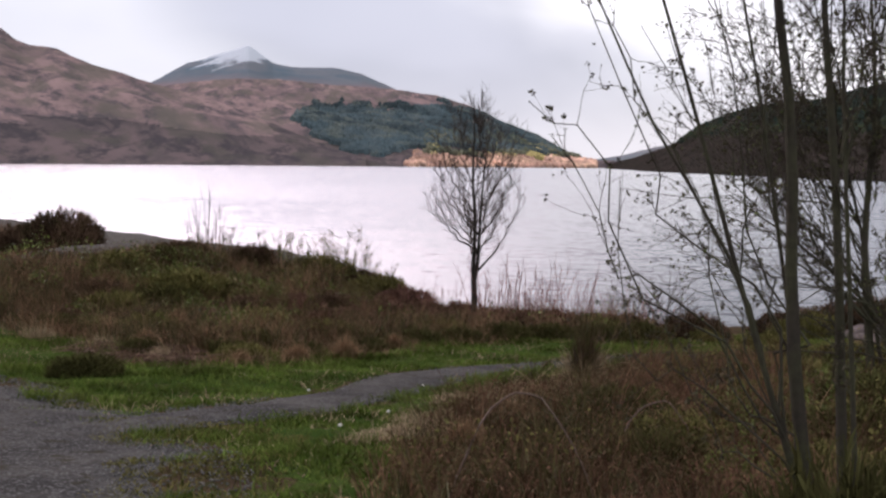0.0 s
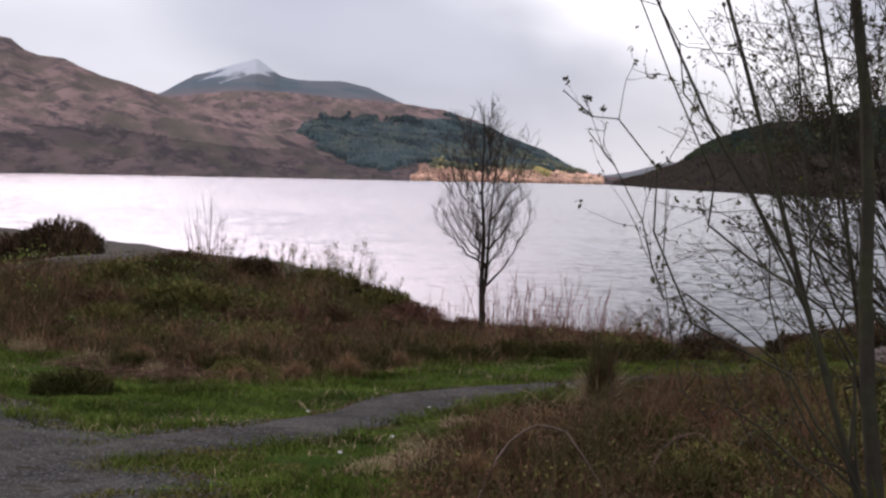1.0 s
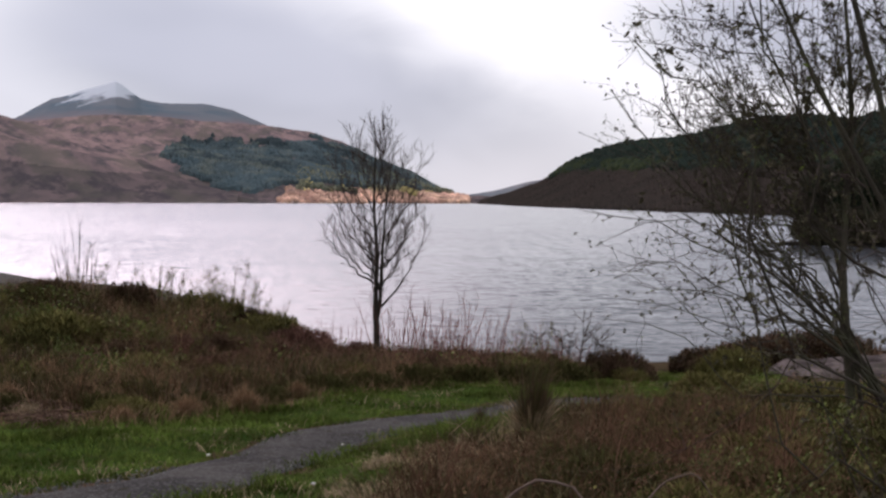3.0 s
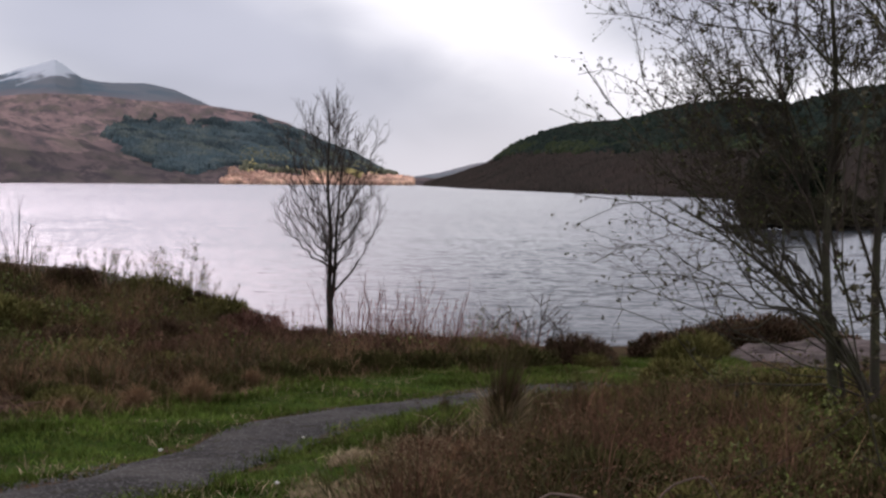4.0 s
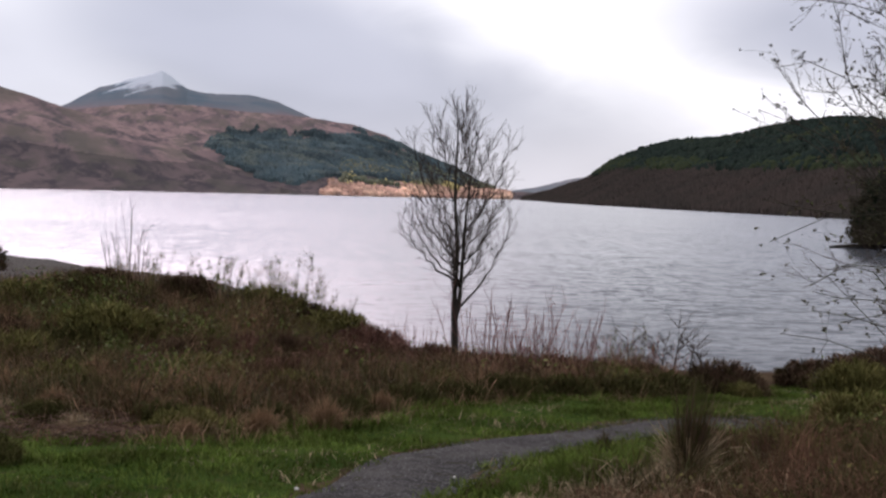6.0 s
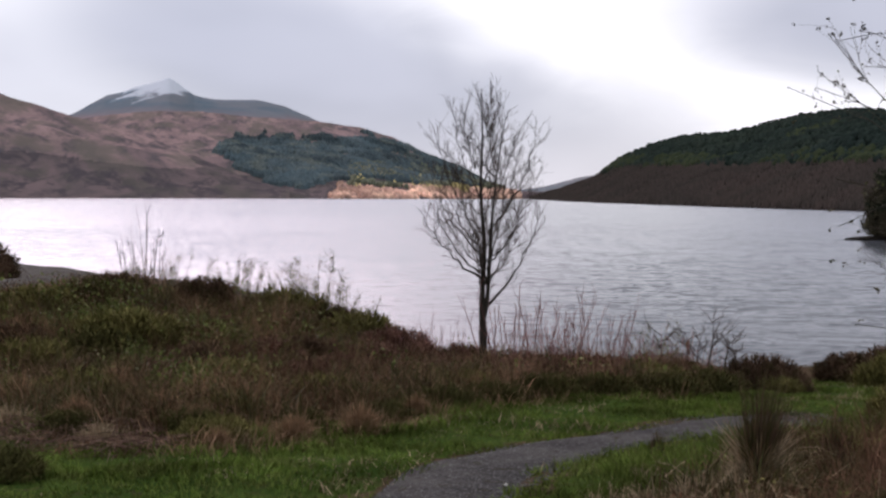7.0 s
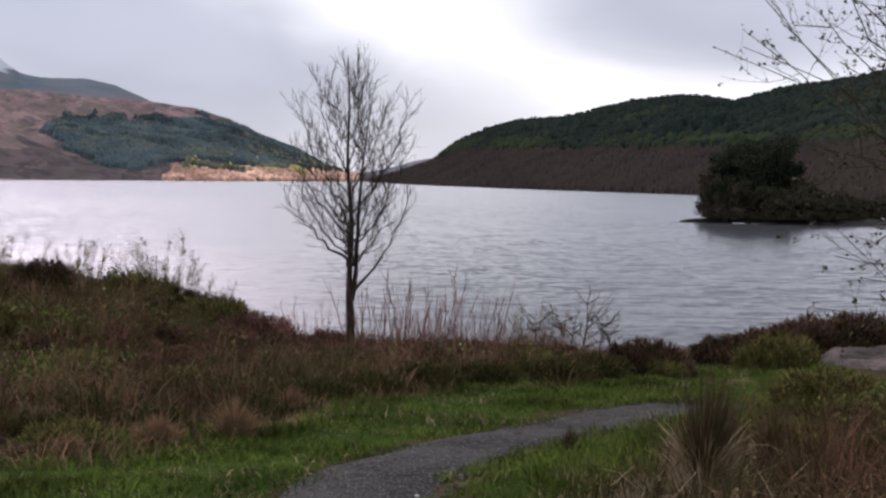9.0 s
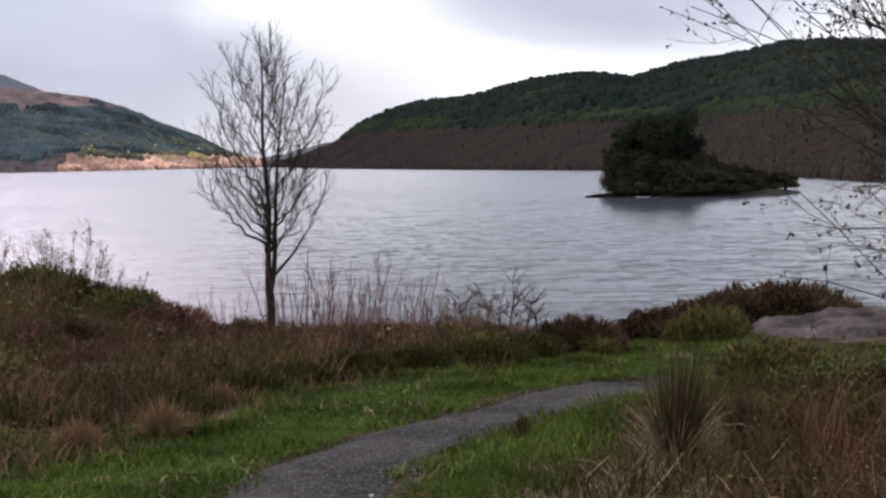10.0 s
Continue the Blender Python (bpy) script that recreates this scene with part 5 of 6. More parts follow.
for q in scatter([(-1.5, 13.2), (-0.9, 15.0), (-0.1, 15.6), (0.7, 15.2), (0.5, 13.6), (-0.4, 12.6)], 60, rng):
    a, m = rng.uniform(0, 6.28), rng.uniform(0.06, 0.18)
    d = np.array([math.cos(a), math.sin(a), rng.uniform(-0.2, 1.2)])
    mid = q + [0, 0, rng.uniform(0.08, 0.34)]
    stalks.limb([mid - d * m, mid + rng.normal(0, 0.015, 3), mid + d * m], [0.004, 0.0035, 0.002], 3)
tagged(stalks.done("fallen_stalks", M["straw"]), "bleached dead stalks lying beside the rushes", "grass", kind="stuff")


def arch(x, y, turn, span, high, seed):
    rng = np.random.default_rng(seed)
    s = np.linspace(0, 1, 14)
    line = np.stack([(s - 0.4) * span, 0.08 * np.sin(s * 4 + seed), high * np.sin(np.pi * np.clip(s * 0.98, 0, 1)) ** 0.8], -1) + rng.normal(0, 0.008, (14, 3))
    tubes = Tubes()
    tubes.limb(line, np.linspace(0.008, 0.004, 14), 5)
    ob = tubes.done("bramble_arch", M["cane"])
    ob.location, ob.rotation_euler = (x, y, float(ground_height(x, y)) - 0.02), (0, 0, turn)
    tagged(ob, "arching pale bramble cane over the scrub", "bramble", "bramble canes")


for n, (x, y, turn, span, high) in enumerate([(-0.62, 7.7, 0.05, 0.95, 0.80), (0.3, 9.6, 0.5, 0.7, 0.52)]):
    arch(x, y, turn, span, high, 70 + n)

# ---- stones on the gravel
def pebbles(name, p, low, high, material, label, rng):
    n = len(p)
    s = rng.uniform(low, high, n) ** 1.0
    corner = np.array([(1, 0, 0), (0, 1, 0), (-1, 0, 0), (0, -1, 0), (0, 0, 0.7), (0, 0, -0.5)], float)
    turn = rng.uniform(0, 6.28, n)
    c, d = np.cos(turn), np.sin(turn)
    k = corner[None] * rng.uniform(0.6, 1.3, (n, 6, 1))
    v = np.stack([k[..., 0] * c[:, None] - k[..., 1] * d[:, None], k[..., 0] * d[:, None] + k[..., 1] * c[:, None], k[..., 2]], -1) * s[:, None, None] + p[:, None]
    f = np.array([(0, 1, 4), (1, 2, 4), (2, 3, 4), (3, 0, 4), (1, 0, 5), (2, 1, 5), (3, 2, 5), (0, 3, 5)])
    F = (np.arange(n)[:, None, None] * 6 + f[None]).reshape(-1, 3)
    return tagged(sheet(name, v.reshape(-1, 3), F, material), label, "gravel", kind="stuff")


p = scatter([(-9.0, 6.0), (-9.0, 15.0), (-3.6, 13.5), (-2.6, 17.5), (0.0, 21.0), (2.0, 22.0), (2.4, 21.0), (-1.0, 17.6), (-2.2, 13.0), (-2.0, 6.0)], 26000, rng, lambda x, y: (off_line(x, y, FOOTPATH) < 0.62) | (off_line(x, y, TRACK) < 1.95))
p[:, 2] += 0.045
pebbles("loose_gravel", p, 0.004, 0.018, M["pebble"], "loose grey stones on the path", rng)
def pale_stone(x, y, size, seed):
    bm = bmesh.new()
    bmesh.ops.create_icosphere(bm, subdivisions=2, radius=size)
    rng = np.random.default_rng(seed)
    for vert in bm.verts:
        vert.co *= rng.uniform(0.85, 1.12)
        vert.co.z *= 0.6
    me = bpy.data.meshes.new("pale_stone")
    bm.to_mesh(me)
    bm.free()
    me.materials.append(M["quartz"])
    ob = new("pale_stone", me)
    ob.location = (x, y, float(ground_height(x, y)) + 0.04 + size * 0.3)
    tagged(ob, "small white quartz stone beside the gravel path", "stone", "white stones")


for n, (x, y, size) in enumerate([(-3.55, 14.5, 0.022), (-2.21, 12.43, 0.02), (-2.41, 11.04, 0.022), (-5.9, 11.36, 0.03), (-2.3, 15.4, 0.018)]):
    pale_stone(x, y, size, 130 + n)
p = scatter([(-6.0, 43.0), (-4.0, 37.6), (2.0, 37.0), (14.0, 38.0), (14.0, 40.4), (8.0, 40.2), (2.0, 39.2), (-4.0, 39.8), (-6.4, 44.2)], 4000, rng)
pebbles("beach_stones", p, 0.02, 0.09, M["pebble"], "grey stones along the water's edge", rng)


def flat_rock():
    """A bare outcrop that rises away from the grass in worn ledges."""
    xs, ys = np.linspace(-1, 1, 90), np.linspace(-1, 1, 80)
    X, Y = np.meshgrid(xs, ys)
    edge = 1 - np.clip((np.abs(X) ** 2.6 + np.abs(Y) ** 2.6) ** (1 / 2.6) + 0.10 * wavy(X, Y, 0.18, 2.0), 0, 2)
    # each ledge steps up along a wandering line
    steps = 0 * X
    for k, (at, tall) in enumerate([(-0.62, 0.07), (-0.30, 0.09), (0.02, 0.06), (0.40, 0.08)]):
        line = at + 0.10 * np.sin(2.6 * X + 1.7 * k) + 0.05 * np.sin(9 * X + k) + 0.03 * np.sin(23 * X + 2 * k)
        steps = steps + tall * np.clip((Y - line) * 16, 0, 1)
    top = 0.16 * np.clip(edge * 6.5, -1.4, 1) + steps * np.clip(edge * 3.5, 0, 1) + 0.07 * relief(X, Y, 0.4, 3.0) + 0.045 * relief(X, Y, 0.12, 8.0)
    x, y = X * 3.0, Y * 2.2
    a = 0.10
    gx, gy = 7.25 + x * math.cos(a) - y * math.sin(a), 26.2 + x * math.sin(a) + y * math.cos(a)
    base = ground_height(gx, gy)
    v = np.stack([gx, gy, 0.65 * base + 0.35 * base.mean() + top - 0.19], -1)
    ob = sheet("flat_rock", v.reshape(-1, 3), grid_faces(80, 90), M["rock"], smooth=True)
    tagged(ob, "low ledged outcrop of bare pinkish-grey rock", "rock")


flat_rock()


# ---- the young tree by the water
def bezier(a, b, c, d, count):
    s = np.linspace(0, 1, count)[:, None]
    return a * (1 - s) ** 3 + b * 3 * s * (1 - s) ** 2 + c * 3 * s**2 * (1 - s) + d * s**3


def bare_tree(x, y, tall, seed):
    """A young bare tree: a stem that forks low into two, limbs that sweep out and then up, an oval crown of fine upright twigs."""
    rng = np.random.default_rng(seed)
    base = float(ground_height(x, y)) - 0.1
    tree = holder("bare_tree", x, y, base, "young leafless tree with a slim dark trunk by the water", "tree")
    s = np.linspace(0, 1, 26)
    lead = np.stack([0.03 * np.sin(s * 5) + 0.02 * np.sin(s * 17) + 0.12 * np.clip(s - 0.8, 0, 1), 0.04 * np.sin(s * 7 + 1), s * tall], -1)
    wood = Tubes()
    wood.limb(lead, 0.072 * (1 - s) ** 0.85 * np.where(s < 0.25, 1.0, 0.82) + 0.012 * np.exp(-s * 40) + 0.004, 9)
    wood.done("trunk", M["bark"], tree)
    fork = bezier(np.array([0.02, 0.0, tall * 0.20]), np.array([0.22, -0.03, tall * 0.30]), np.array([0.02, -0.06, tall * 0.48]), np.array([0.42, -0.10, tall * 0.90]), 20)
    second = Tubes()
    t = np.linspace(0, 1, 20)
    second.limb(fork, 0.045 * (1 - t) ** 0.8 + 0.004, 7)
    second.done("stem", M["bark"], tree)
    def spray(twigs, origin, way, length, radius, depth):
        m = 4
        pts, d, q = [origin], way / np.linalg.norm(way), origin.copy()
        for _ in range(m):
            d = d + rng.normal(0, 0.12, 3) + np.array([0, 0, 0.09])
            d /= np.linalg.norm(d)
            q = q + d * length / m
            pts.append(q)
        twigs.limb(pts, np.linspace(radius, radius * 0.5 + 0.0008, m + 1), 3)
        if depth >= 2:
            return
        for _ in range(3):
            turn = rng.normal(0, 1, 3)
            turn -= turn @ d * d
            turn /= np.linalg.norm(turn)
            spray(twigs, pts[rng.integers(1, m + 1)], d * 0.85 + turn * 0.55 + np.array([0, 0, 0.12]), length * rng.uniform(0.4, 0.7), radius * 0.7, depth + 1)

    def bough(start, tip, thick, sweep=0.55):
        """A limb that leaves its stem outwards and turns up towards its tip, with shoots along the outer part."""
        span = np.linalg.norm(tip - start)
        flat = (tip - start) * [1, 1, 0]
        rise = tip[2] - start[2]
        pts = bezier(start, start + flat * 0.42 + [0, 0, rise * 0.22], start + flat * (0.62 + 0.3 * sweep) + [0, 0, rise * 0.58], tip, 12)
        pts[1:-1] += rng.normal(0, 0.014 * span, (10, 3))
        limb = Tubes()
        limb.limb(pts, np.linspace(thick, 0.0035, 12), 5)
        branch, twigs = limb.done("branch", M["bark"], tree), Tubes()
        for j in range(3, 12):
            d = pts[j] - pts[j - 1]
            d /= np.linalg.norm(d)
            for _ in range(2 if j < 6 else 3):
                turn = rng.normal(0, 1, 3)
                turn -= turn @ d * d
                turn /= np.linalg.norm(turn)
                spray(twigs, pts[j], d * 0.8 + turn * 0.6 + np.array([0, 0, 0.25]), (0.15 + 0.13 * span) * rng.uniform(0.5, 1.15), 0.0042, 1)
        twigs.done("twig_spray", M["twig"], branch)["kind"] = "stuff"

    def stem_at(line, h):
        return np.array([np.interp(h, line[:, 2], line[:, k]) for k in (0, 1)] + [h])

    # the strong limbs: height where they leave the stem, tip, thickness
    for line, low, tip, thick in [(lead, 0.34, (-1.02, 0.1, 0.545), 0.026), (fork, 0.245, (1.04, 0.2, 0.56), 0.028), (fork, 0.50, (0.96, -0.3, 0.83), 0.020), (lead, 0.49, (-0.82, -0.2, 0.83), 0.020),
                                  (lead, 0.42, (-0.95, 0.5, 0.70), 0.018), (fork, 0.40, (0.92, -0.6, 0.68), 0.018), (lead, 0.62, (-0.55, 0.3, 0.92), 0.014), (lead, 0.30, (0.2, 0.95, 0.52), 0.02), (fork, 0.33, (-0.1, -1.0, 0.55), 0.02), (lead, 0.36, (-0.75, -0.75, 0.56), 0.018)]:
        bough(stem_at(line, low * tall), np.array([tip[0], tip[1], tip[2] * tall]), thick)
    # and the lesser ones between them, which fill the oval
    wide = ([0.40, 0.5, 0.6, 0.7, 0.8, 0.9, 1.0], [0.66, 0.94, 1.00, 0.95, 0.80, 0.45, 0.08])
    count = 30
    for k in range(count):
        u = k / (count - 1)
        end = 0.46 + 0.52 * u
        a = k * 2.4 + rng.normal(0, 0.3)
        reach = np.interp(end, *wide) * rng.uniform(0.6, 1.0)
        low = max(0.30, end - rng.uniform(0.14, 0.24))
        line = fork if k % 3 == 1 and low < 0.8 else lead
        start = stem_at(line, low * tall)
        bough(start, np.array([0.05 + reach * math.cos(a), reach * math.sin(a), end * tall]), 0.007 + 0.009 * (1 - u), rng.uniform(0.3, 0.8))
    low_twigs = Tubes()
    for h in (0.14, 0.17, 0.22, 0.26, 0.29):
        spray(low_twigs, stem_at(lead, h * tall), rng.normal(0, 0.6, 3) + np.array([0, 0, 0.7]), 0.5, 0.004, 1)
    low_twigs.done("twig_spray", M["twig"], tree)["kind"] = "stuff"
    return tree


bare_tree(-3.02, 27.6, 5.22, 4)


# ---- the budding shrubs on the right
def budding_shrub(x, y, label, trunks, tips, cloud, seed, twig=1.0, bud=0.014, limb_size=0.005):
    """A many-stemmed shrub. trunks: (foot, top, radius) offsets; tips: where limbs end; cloud: (centre, radii, count) of further limb ends."""
    rng = np.random.default_rng(seed)
    base = float(ground_height(x, y))
    shrub = holder("budding_shrub", x, y, base, label, "shrub")
    lines = []
    for foot, top, radius, *bow in trunks:
        s = np.linspace(0, 1, 12)[:, None]
        foot, top = np.array(foot, float), np.array(top, float)
        kink, twist = rng.normal(0, 0.09, 3) * [1, 1, 0], rng.normal(0, 0.035, 3) * [1, 1, 0]
        line = foot + (top - foot) * s + kink * np.sin(s * rng.uniform(4, 7)) * s + twist * np.sin(s * rng.uniform(11, 17)) * s + np.array([bow[0] if bow else -0.05, 0, 0]) * np.sin(np.pi * s)
        tubes = Tubes()
        tubes.limb(line, radius * (1 - 0.75 * s[:, 0]), 7)
        tubes.done("stem", M["mossbark"], shrub)
        lines.append(line)
    def shoot(twigs, ends, rosettes, open_buds, origin, way, length, radius, depth):
        m = 5
        pts, d, q = [origin], way / np.linalg.norm(way), origin.copy()
        for _ in range(m):
            d = d + rng.normal(0, 0.16, 3) + np.array([0, 0, 0.05])
            d /= np.linalg.norm(d)
            q = q + d * length / m
            pts.append(q)
            if rng.random() < 0.32:
                ends.append(q + rng.normal(0, 0.006, 3))
        if rng.random() < open_buds:
            rosettes.append(q)
        twigs.limb(pts, np.linspace(radius, radius * 0.45, m + 1), 3)
        if depth < (2 if length > 0.45 else 1):
            for _ in range(3 if depth == 0 and length > 0.45 else 2):
                shoot(twigs, ends, rosettes, open_buds, pts[rng.integers(1, m)], d + rng.normal(0, 0.5, 3), length * rng.uniform(0.35, 0.7), radius * 0.65, depth + 1)

    goals = [np.array(t, float) for t in tips]
    for centre, radii, count in cloud:
        w = rng.normal(size=(count, 3))
        w /= np.linalg.norm(w, axis=1)[:, None]
        goals += list(np.array(centre) + w * np.array(radii) * (0.45 + 0.55 * rng.random((count, 1))))
    for number, goal in enumerate(goals):
        line = min(lines, key=lambda l: np.linalg.norm(l - goal, axis=1).min() * rng.uniform(0.8, 1.25))
        named = number < len(tips)
        from_low = [pt for pt in line if pt[2] < goal[2] - 0.15]
        rise = rng.uniform(0.25, 0.6) if named else rng.uniform(0.55, 1.0)
        start = from_low[min(len(from_low) - 1, int(len(from_low) * rise))] if from_low else line[0]
        span = np.linalg.norm(goal - start)
        s = np.linspace(0, 1, 11)[:, None]
        bend = start * 0.70 + goal * 0.30
        rising = np.clip((goal[2] - start[2]) / span * 1.3, 0, 1)
        bend[2] = start[2] + (goal[2] - start[2]) * 0.42 + 0.26 * span * (1 - rising)
        pts = start * (1 - s) ** 2 + bend * 2 * s * (1 - s) + goal * s**2 + np.cumsum(rng.normal(0, 0.042, (11, 3)), 0) * np.sin(np.pi * s) * span * 0.7 + rng.normal(0, 0.011, (11, 3)) * span * np.clip(4 * s, 0, 1) + np.array([0, 0, 0.07 * span]) * (np.sin(s * rng.uniform(7, 11)) + 0.8 * np.clip(s - 0.75, 0, 1) * 4) * s
        limb = Tubes()
        limb.limb(pts, np.linspace(limb_size * span + 0.002, 0.0030 * twig, 11), 5)
        branch, twigs, ends, rosettes = limb.done("branch", M["mossbark"], shrub), Tubes(), [], [goal]
        for j in range(4, 11):
            ends.append(pts[j])
            d = pts[j] - pts[j - 1]
            d /= np.linalg.norm(d)
            for _ in range((2 if j % 2 else 1) + (2 if number >= len(tips) else 0)):
                if j < 10:
                    shoot(twigs, ends, rosettes, 0.55 if named else 0.16, pts[j], d * 0.9 + rng.normal(0, 0.55, 3), span * (0.05 + 0.30 * rng.random() ** 2.2) * (1.25 - 0.07 * j), 0.0032 * twig, 0)
        twigs.done("twig_spray", M["twig"], branch)["kind"] = "stuff"
        q = np.array(ends)
        v, f = leaves(q, bud * rng.uniform(0.6, 1.5, len(q)), rng)
        v2, f2 = leaves(q, bud * rng.uniform(0.6, 1.5, len(q)), rng)
        sheet("bud_spray", np.concatenate([v, v2]), np.concatenate([f, f2 + len(v)]), M["bud"], branch, "small brown catkin buds")["kind"] = "stuff"
        tufts = np.repeat(np.array(rosettes), 5, 0)
        tufts = tufts + rng.normal(0, bud * 0.8, tufts.shape)
        sheet("bud_rosette", *leaves(tufts, bud * rng.uniform(1.0, 1.9, len(tufts)), rng), M["bud"], branch, "opening buds at the twig ends")["kind"] = "stuff"
        pick = q[rng.random(len(q)) < 0.12]
        if len(pick):
            sheet("young_foliage", *leaves(pick, np.full(len(pick), bud * 1.5), rng), M["youngleaf"], branch, "first yellow-green leaves")["kind"] = "stuff"
    return shrub


NB = float(ground_height(1.12, 6.1))
budding_shrub(1.12, 6.1, "tall budding shrub with several mossy stems beside the path",
              [((0, 0, -0.1), (-1.02, 0.0, 3.6), 0.019), ((-0.02, 0.02, -0.1), (-1.45, -0.1, 3.2), 0.015, 0.22), ((-0.10, 0.1, -0.1), (-0.38, 0.1, 4.6), 0.042), ((0.1, 0.3, -0.1), (-0.05, 0.5, 4.6), 0.032), ((0.32, 0.2, -0.1), (0.5, 0.3, 4.4), 0.024), ((0.0, 0.15, -0.1), (-0.6, 0.35, 4.1), 0.015), ((0.1, -0.05, -0.1), (-0.1, -0.35, 4.0), 0.016)],
              [(x - 1.12, y - 6.1, z - NB) for x, y, z in [(-0.38, 5.77, 1.94), (-0.27, 5.9, 1.55), (0.04, 6.2, 1.34), (-0.25, 6.0, 2.5), (0.0, 6.4, 2.9), (0.16, 6.9, 2.13), (0.1, 6.3, 1.0), (-0.1, 6.3, 2.2), (0.3, 6.2, 1.7), (0.2, 6.3, 0.75), (0.35, 6.4, 1.25)]],
              [((-0.15, 0.1, 3.2), (0.85, 0.7, 1.1), 25), ((0.1, 0.1, 1.9), (0.5, 0.6, 0.7), 9)], 81, 0.7, 0.0075, 0.0026)
FB = float(ground_height(3.45, 15.8))
budding_shrub(3.45, 15.8, "wide budding shrub whose low boughs arch over the scrub",
              [((-0.22, 0, -0.1), (-0.38, 0.1, 5.2), 0.060), ((0.25, 0.2, -0.1), (0.5, 0.4, 5.4), 0.06), ((0.0, 0.15, -0.1), (-0.8, 0.5, 4.6), 0.030), ((0.28, -0.05, -0.1), (-1.75, -0.1, 2.25), 0.040, 0.42), ((0.20, 0.1, -0.1), (-1.45, -0.5, 1.75), 0.030, 0.40)],
              [(x - 3.45, y - 15.8, z - FB) for x, y, z in [(0.45, 14.0, 0.53), (0.1, 14.5, 1.12), (0.34, 15.6, 0.94), (0.76, 17.3, 2.28), (0.55, 16.2, 2.62), (0.75, 15.7, 0.46), (0.78, 14.8, 0.75), (0.8, 15.6, 1.7), (0.65, 17.6, 2.1), (0.9, 15.0, 0.3), (0.95, 16.2, 1.25), (1.1, 14.9, 1.0), (0.6, 14.6, 0.15), (0.5, 15.2, 0.25), (0.78, 17.4, 2.32), (0.40, 17.4, 1.95), (0.58, 17.4, 2.17), (1.03, 17.4, 2.49), (1.53, 17.4, 2.25), (2.04, 17.4, 2.45), (1.84, 17.4, 2.06), (1.7, 17.4, 1.47), (0.85, 16.0, 0.42), (1.11, 16.0, 0.65), (1.43, 16.0, 0.56)]],
              [((-1.1, 0.2, 4.35), (2.0, 1.4, 1.0), 56), ((0.1, 0.2, 4.3), (1.1, 1.1, 1.5), 34), ((-0.4, 0.2, 3.2), (1.6, 1.2, 0.6), 12), ((-1.7, 0.3, 3.35), (0.9, 1.0, 0.45), 26), ((-0.9, 0.0, 1.9), (0.8, 0.8, 0.5), 6), ((0.8, 0.2, 3.4), (1.0, 1.2, 1.4), 9)], 83, 1.0, 0.0115, 0.0034)


# ---- the wooded islet
def islet():
    n, m = 40, 12
    a = np.linspace(0, 2 * np.pi, n, endpoint=False)
    r = np.linspace(0, 1, m)
    A, R = np.meshgrid(a, r)
    reach = 1 + 0.14 * np.sin(3 * A + 1) + 0.10 * np.sin(5 * A)
    X, Y = 46.5 + 10.6 * R * reach * np.cos(A), 145.0 + 7.0 * R * reach * np.sin(A)
    Z = WATER - 0.5 + 1.3 * np.sqrt(np.clip(1 - R**2, 0, 1)) + 0.12 * relief(X, Y, 2.0, 1.0)
    v = np.stack([X, Y, Z], -1).reshape(-1, 3)
    i, j = np.meshgrid(np.arange(m - 1), np.arange(n), indexing="ij")
    j2 = (j + 1) % n
    f = np.stack([i * n + j, i * n + j2, (i + 1) * n + j2, (i + 1) * n + j], -1).reshape(-1, 4)
    tagged(sheet("islet", v, f, M["litter"], smooth=True), "low dark islet covered in trees", "island", kind="structure")


islet()


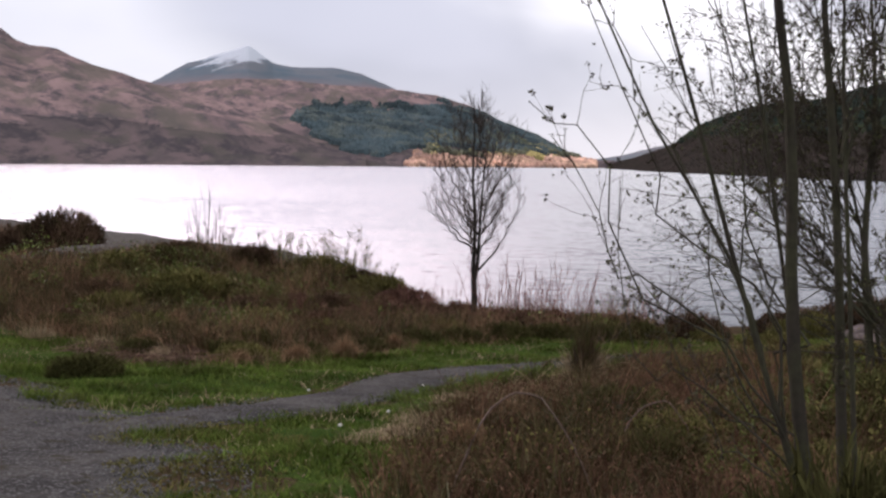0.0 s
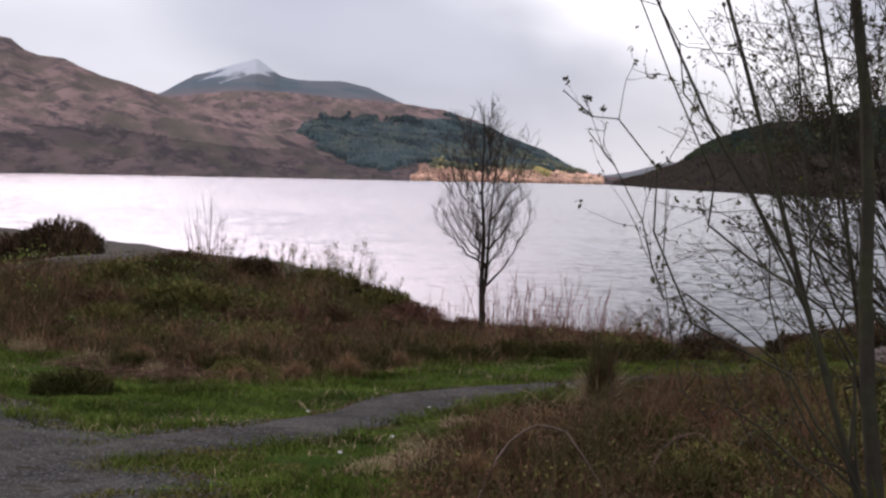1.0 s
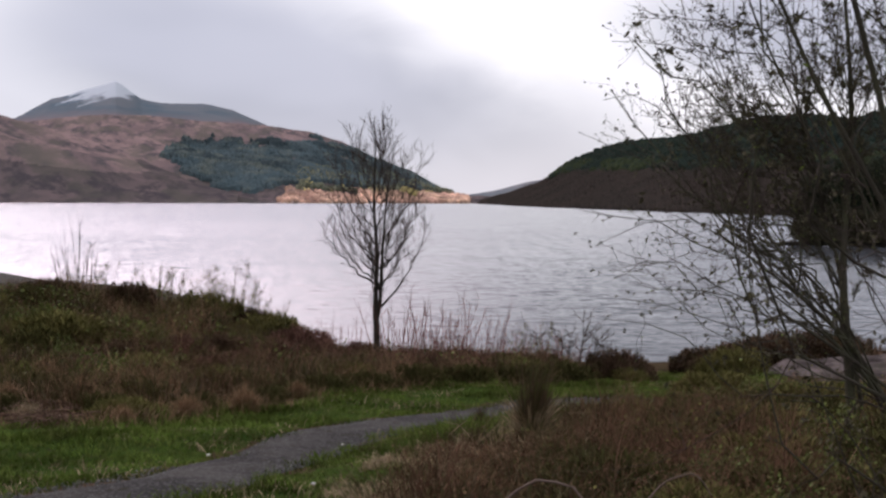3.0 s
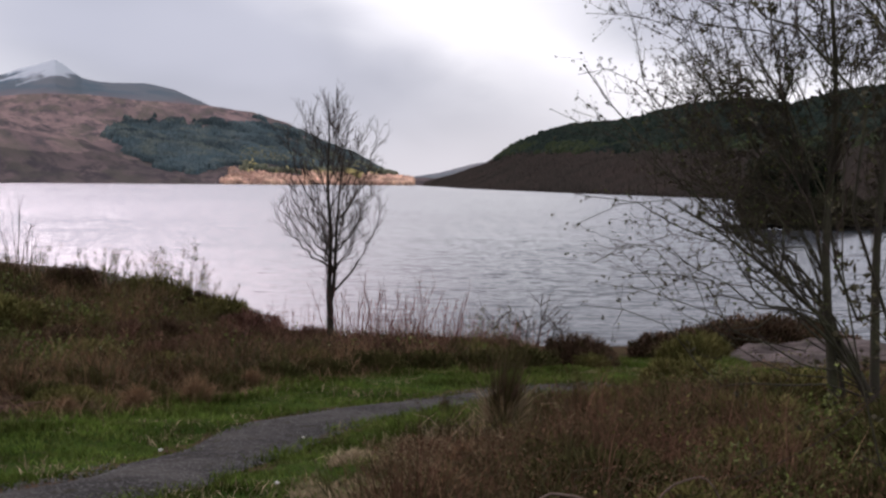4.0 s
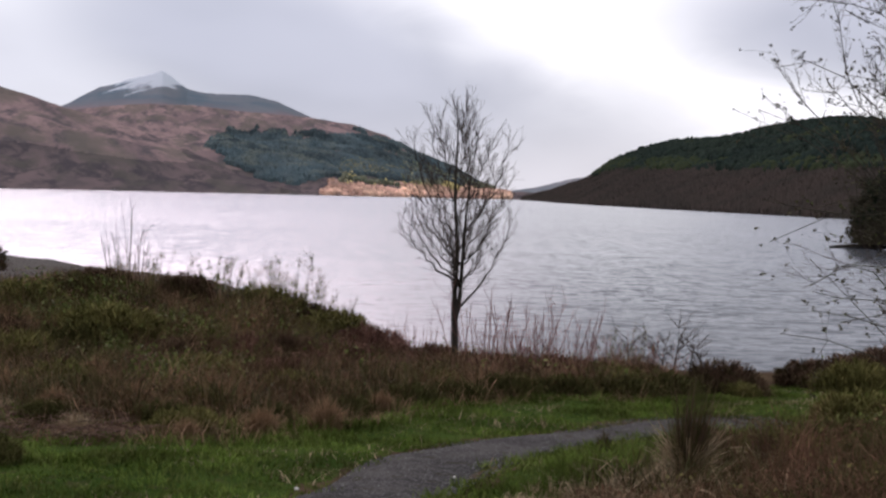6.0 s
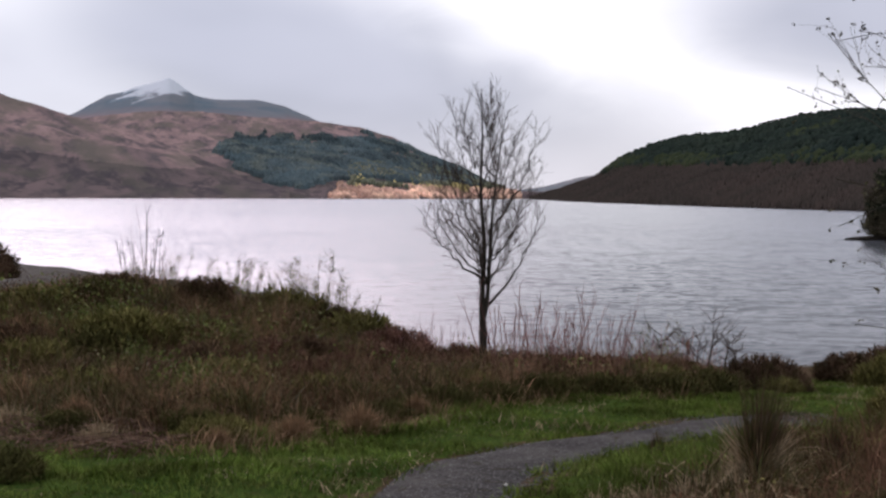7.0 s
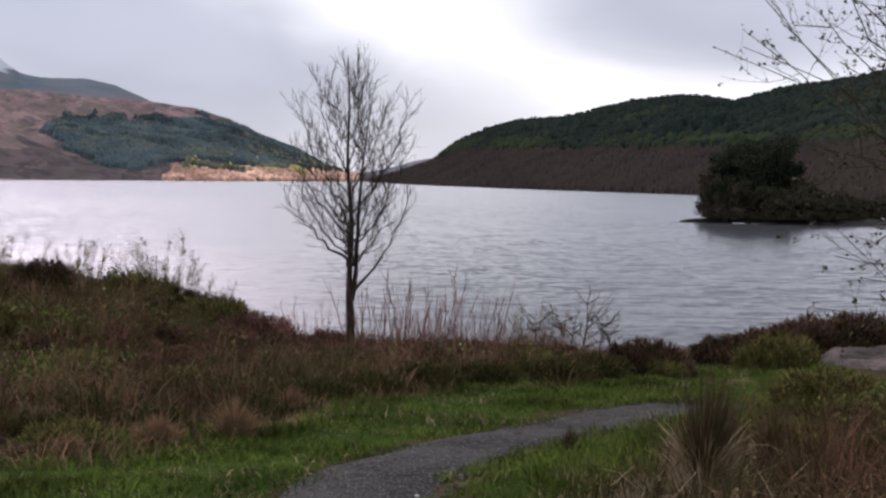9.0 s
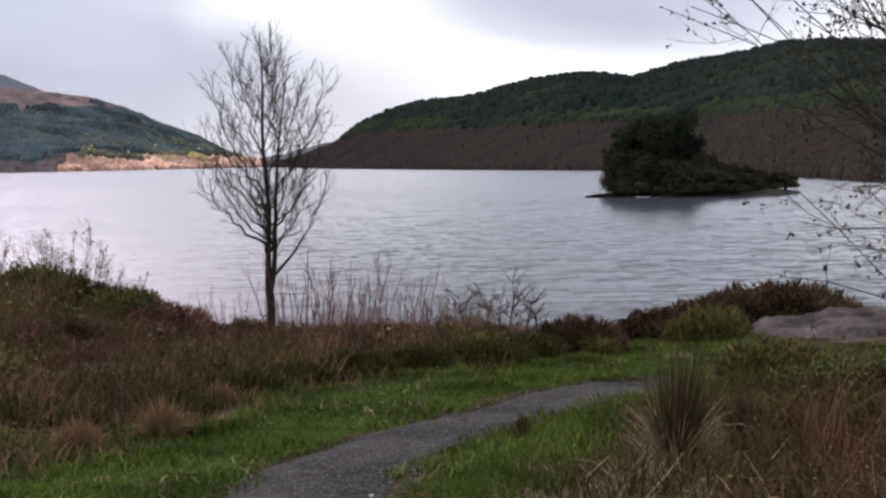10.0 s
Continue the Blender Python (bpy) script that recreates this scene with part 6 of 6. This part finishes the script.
def islet_tree(name, x, y, tall, wide, seed, material, label, low=0.15, count=1500, size=0.22, shape=0.6):
    rng = np.random.default_rng(seed)
    base = WATER + 0.5
    tree = holder(name, x, y, base, label, "tree", "islet trees")
    trunk = Tubes()
    s = np.linspace(0, 1, 8)
    trunk.limb(np.stack([0.3 * np.sin(s * 3 + seed), 0.2 * s, s * tall * 0.9 - 0.6], -1), 0.22 * (1 - s) + 0.03, 6)
    trunk.done("trunk", M["bark"], tree)
    lobes = 64
    c = np.stack([np.clip(rng.normal(0, 0.27, lobes), -0.42, 0.42) * wide, np.clip(rng.normal(0, 0.3, lobes), -0.45, 0.45) * wide, tall * (low + 0.1 + (0.8 - low) * rng.random(lobes) ** 1.25)], -1)
    boughs = Tubes()
    for k in range(lobes):
        boughs.limb([[0, 0, c[k, 2] * 0.6], c[k] * [0.5, 0.5, 0.85], c[k]], [0.07, 0.045, 0.015], 4)
    boughs.done("bough_spray", M["bark"], tree)["kind"] = "stuff"
    k = rng.integers(0, lobes, count)
    w = rng.normal(size=(count, 3))
    w /= np.linalg.norm(w, axis=1)[:, None]
    taper = 1.1 - shape * c[k, 2] / tall
    q = c[k] + w * (rng.random(count) ** 0.7)[:, None] * np.array([wide * 0.21, wide * 0.21, tall * 0.15]) * taper[:, None]
    q[:, 2] = np.clip(q[:, 2], 0.1, tall * 1.02)
    sheet("crown", *leaves(q, size * rng.uniform(0.5, 1.4, count), rng), material, tree)["kind"] = "stuff"


for n, (x, y, tall, wide) in enumerate([(41.0, 145, 9.9, 6.8), (38.0, 146.5, 7.4, 5.2), (43.4, 147, 6.6, 4.8)]):
    islet_tree("pine", x, y, tall, wide, 90 + n, M["pine"], "dark round-headed pine on the islet", 0.16, 24000, 0.15, 0.3)
for n, (x, y, tall, wide) in enumerate([(36.0, 146, 5.4, 3.0), (36.9, 143.5, 4.8, 3.4), (36.6, 149, 6.0, 3.4), (38.8, 142.2, 4.4, 4.0), (41.0, 141.4, 3.8, 4.2), (43.6, 141.6, 3.6, 4.0), (45.4, 144.0, 4.6, 4.2), (47.2, 145, 3.6, 3.8), (49.2, 146, 3.2, 3.6), (51.2, 146.5, 2.7, 3.4), (53.2, 146.5, 2.3, 3.2), (55.2, 147, 2.1, 3.0), (56.8, 147.5, 1.6, 2.6), (47.2, 149.5, 4.2, 4.2), (41.4, 139.4, 2.6, 3.4), (44.2, 139.0, 2.4, 3.6), (47.0, 140.4, 2.2, 3.4), (50.0, 142.4, 1.9, 3.2)]):
    islet_tree("islet_thicket", x, y, tall, wide, 110 + n, M["thicket"], "bare brown thicket at the islet's edge", -0.08, 9000, 0.105, 0.4)
log = Tubes()
log.limb([(31.8, 144.6, WATER + 0.10), (33.2, 144.8, WATER + 0.18), (35.0, 144.9, WATER + 0.22), (37.0, 145.2, WATER + 0.15)], [0.10, 0.22, 0.30, 0.35], 7)
tagged(log.done("driftwood_log", M["bark"]), "dark log lying in the water off the islet", "log")
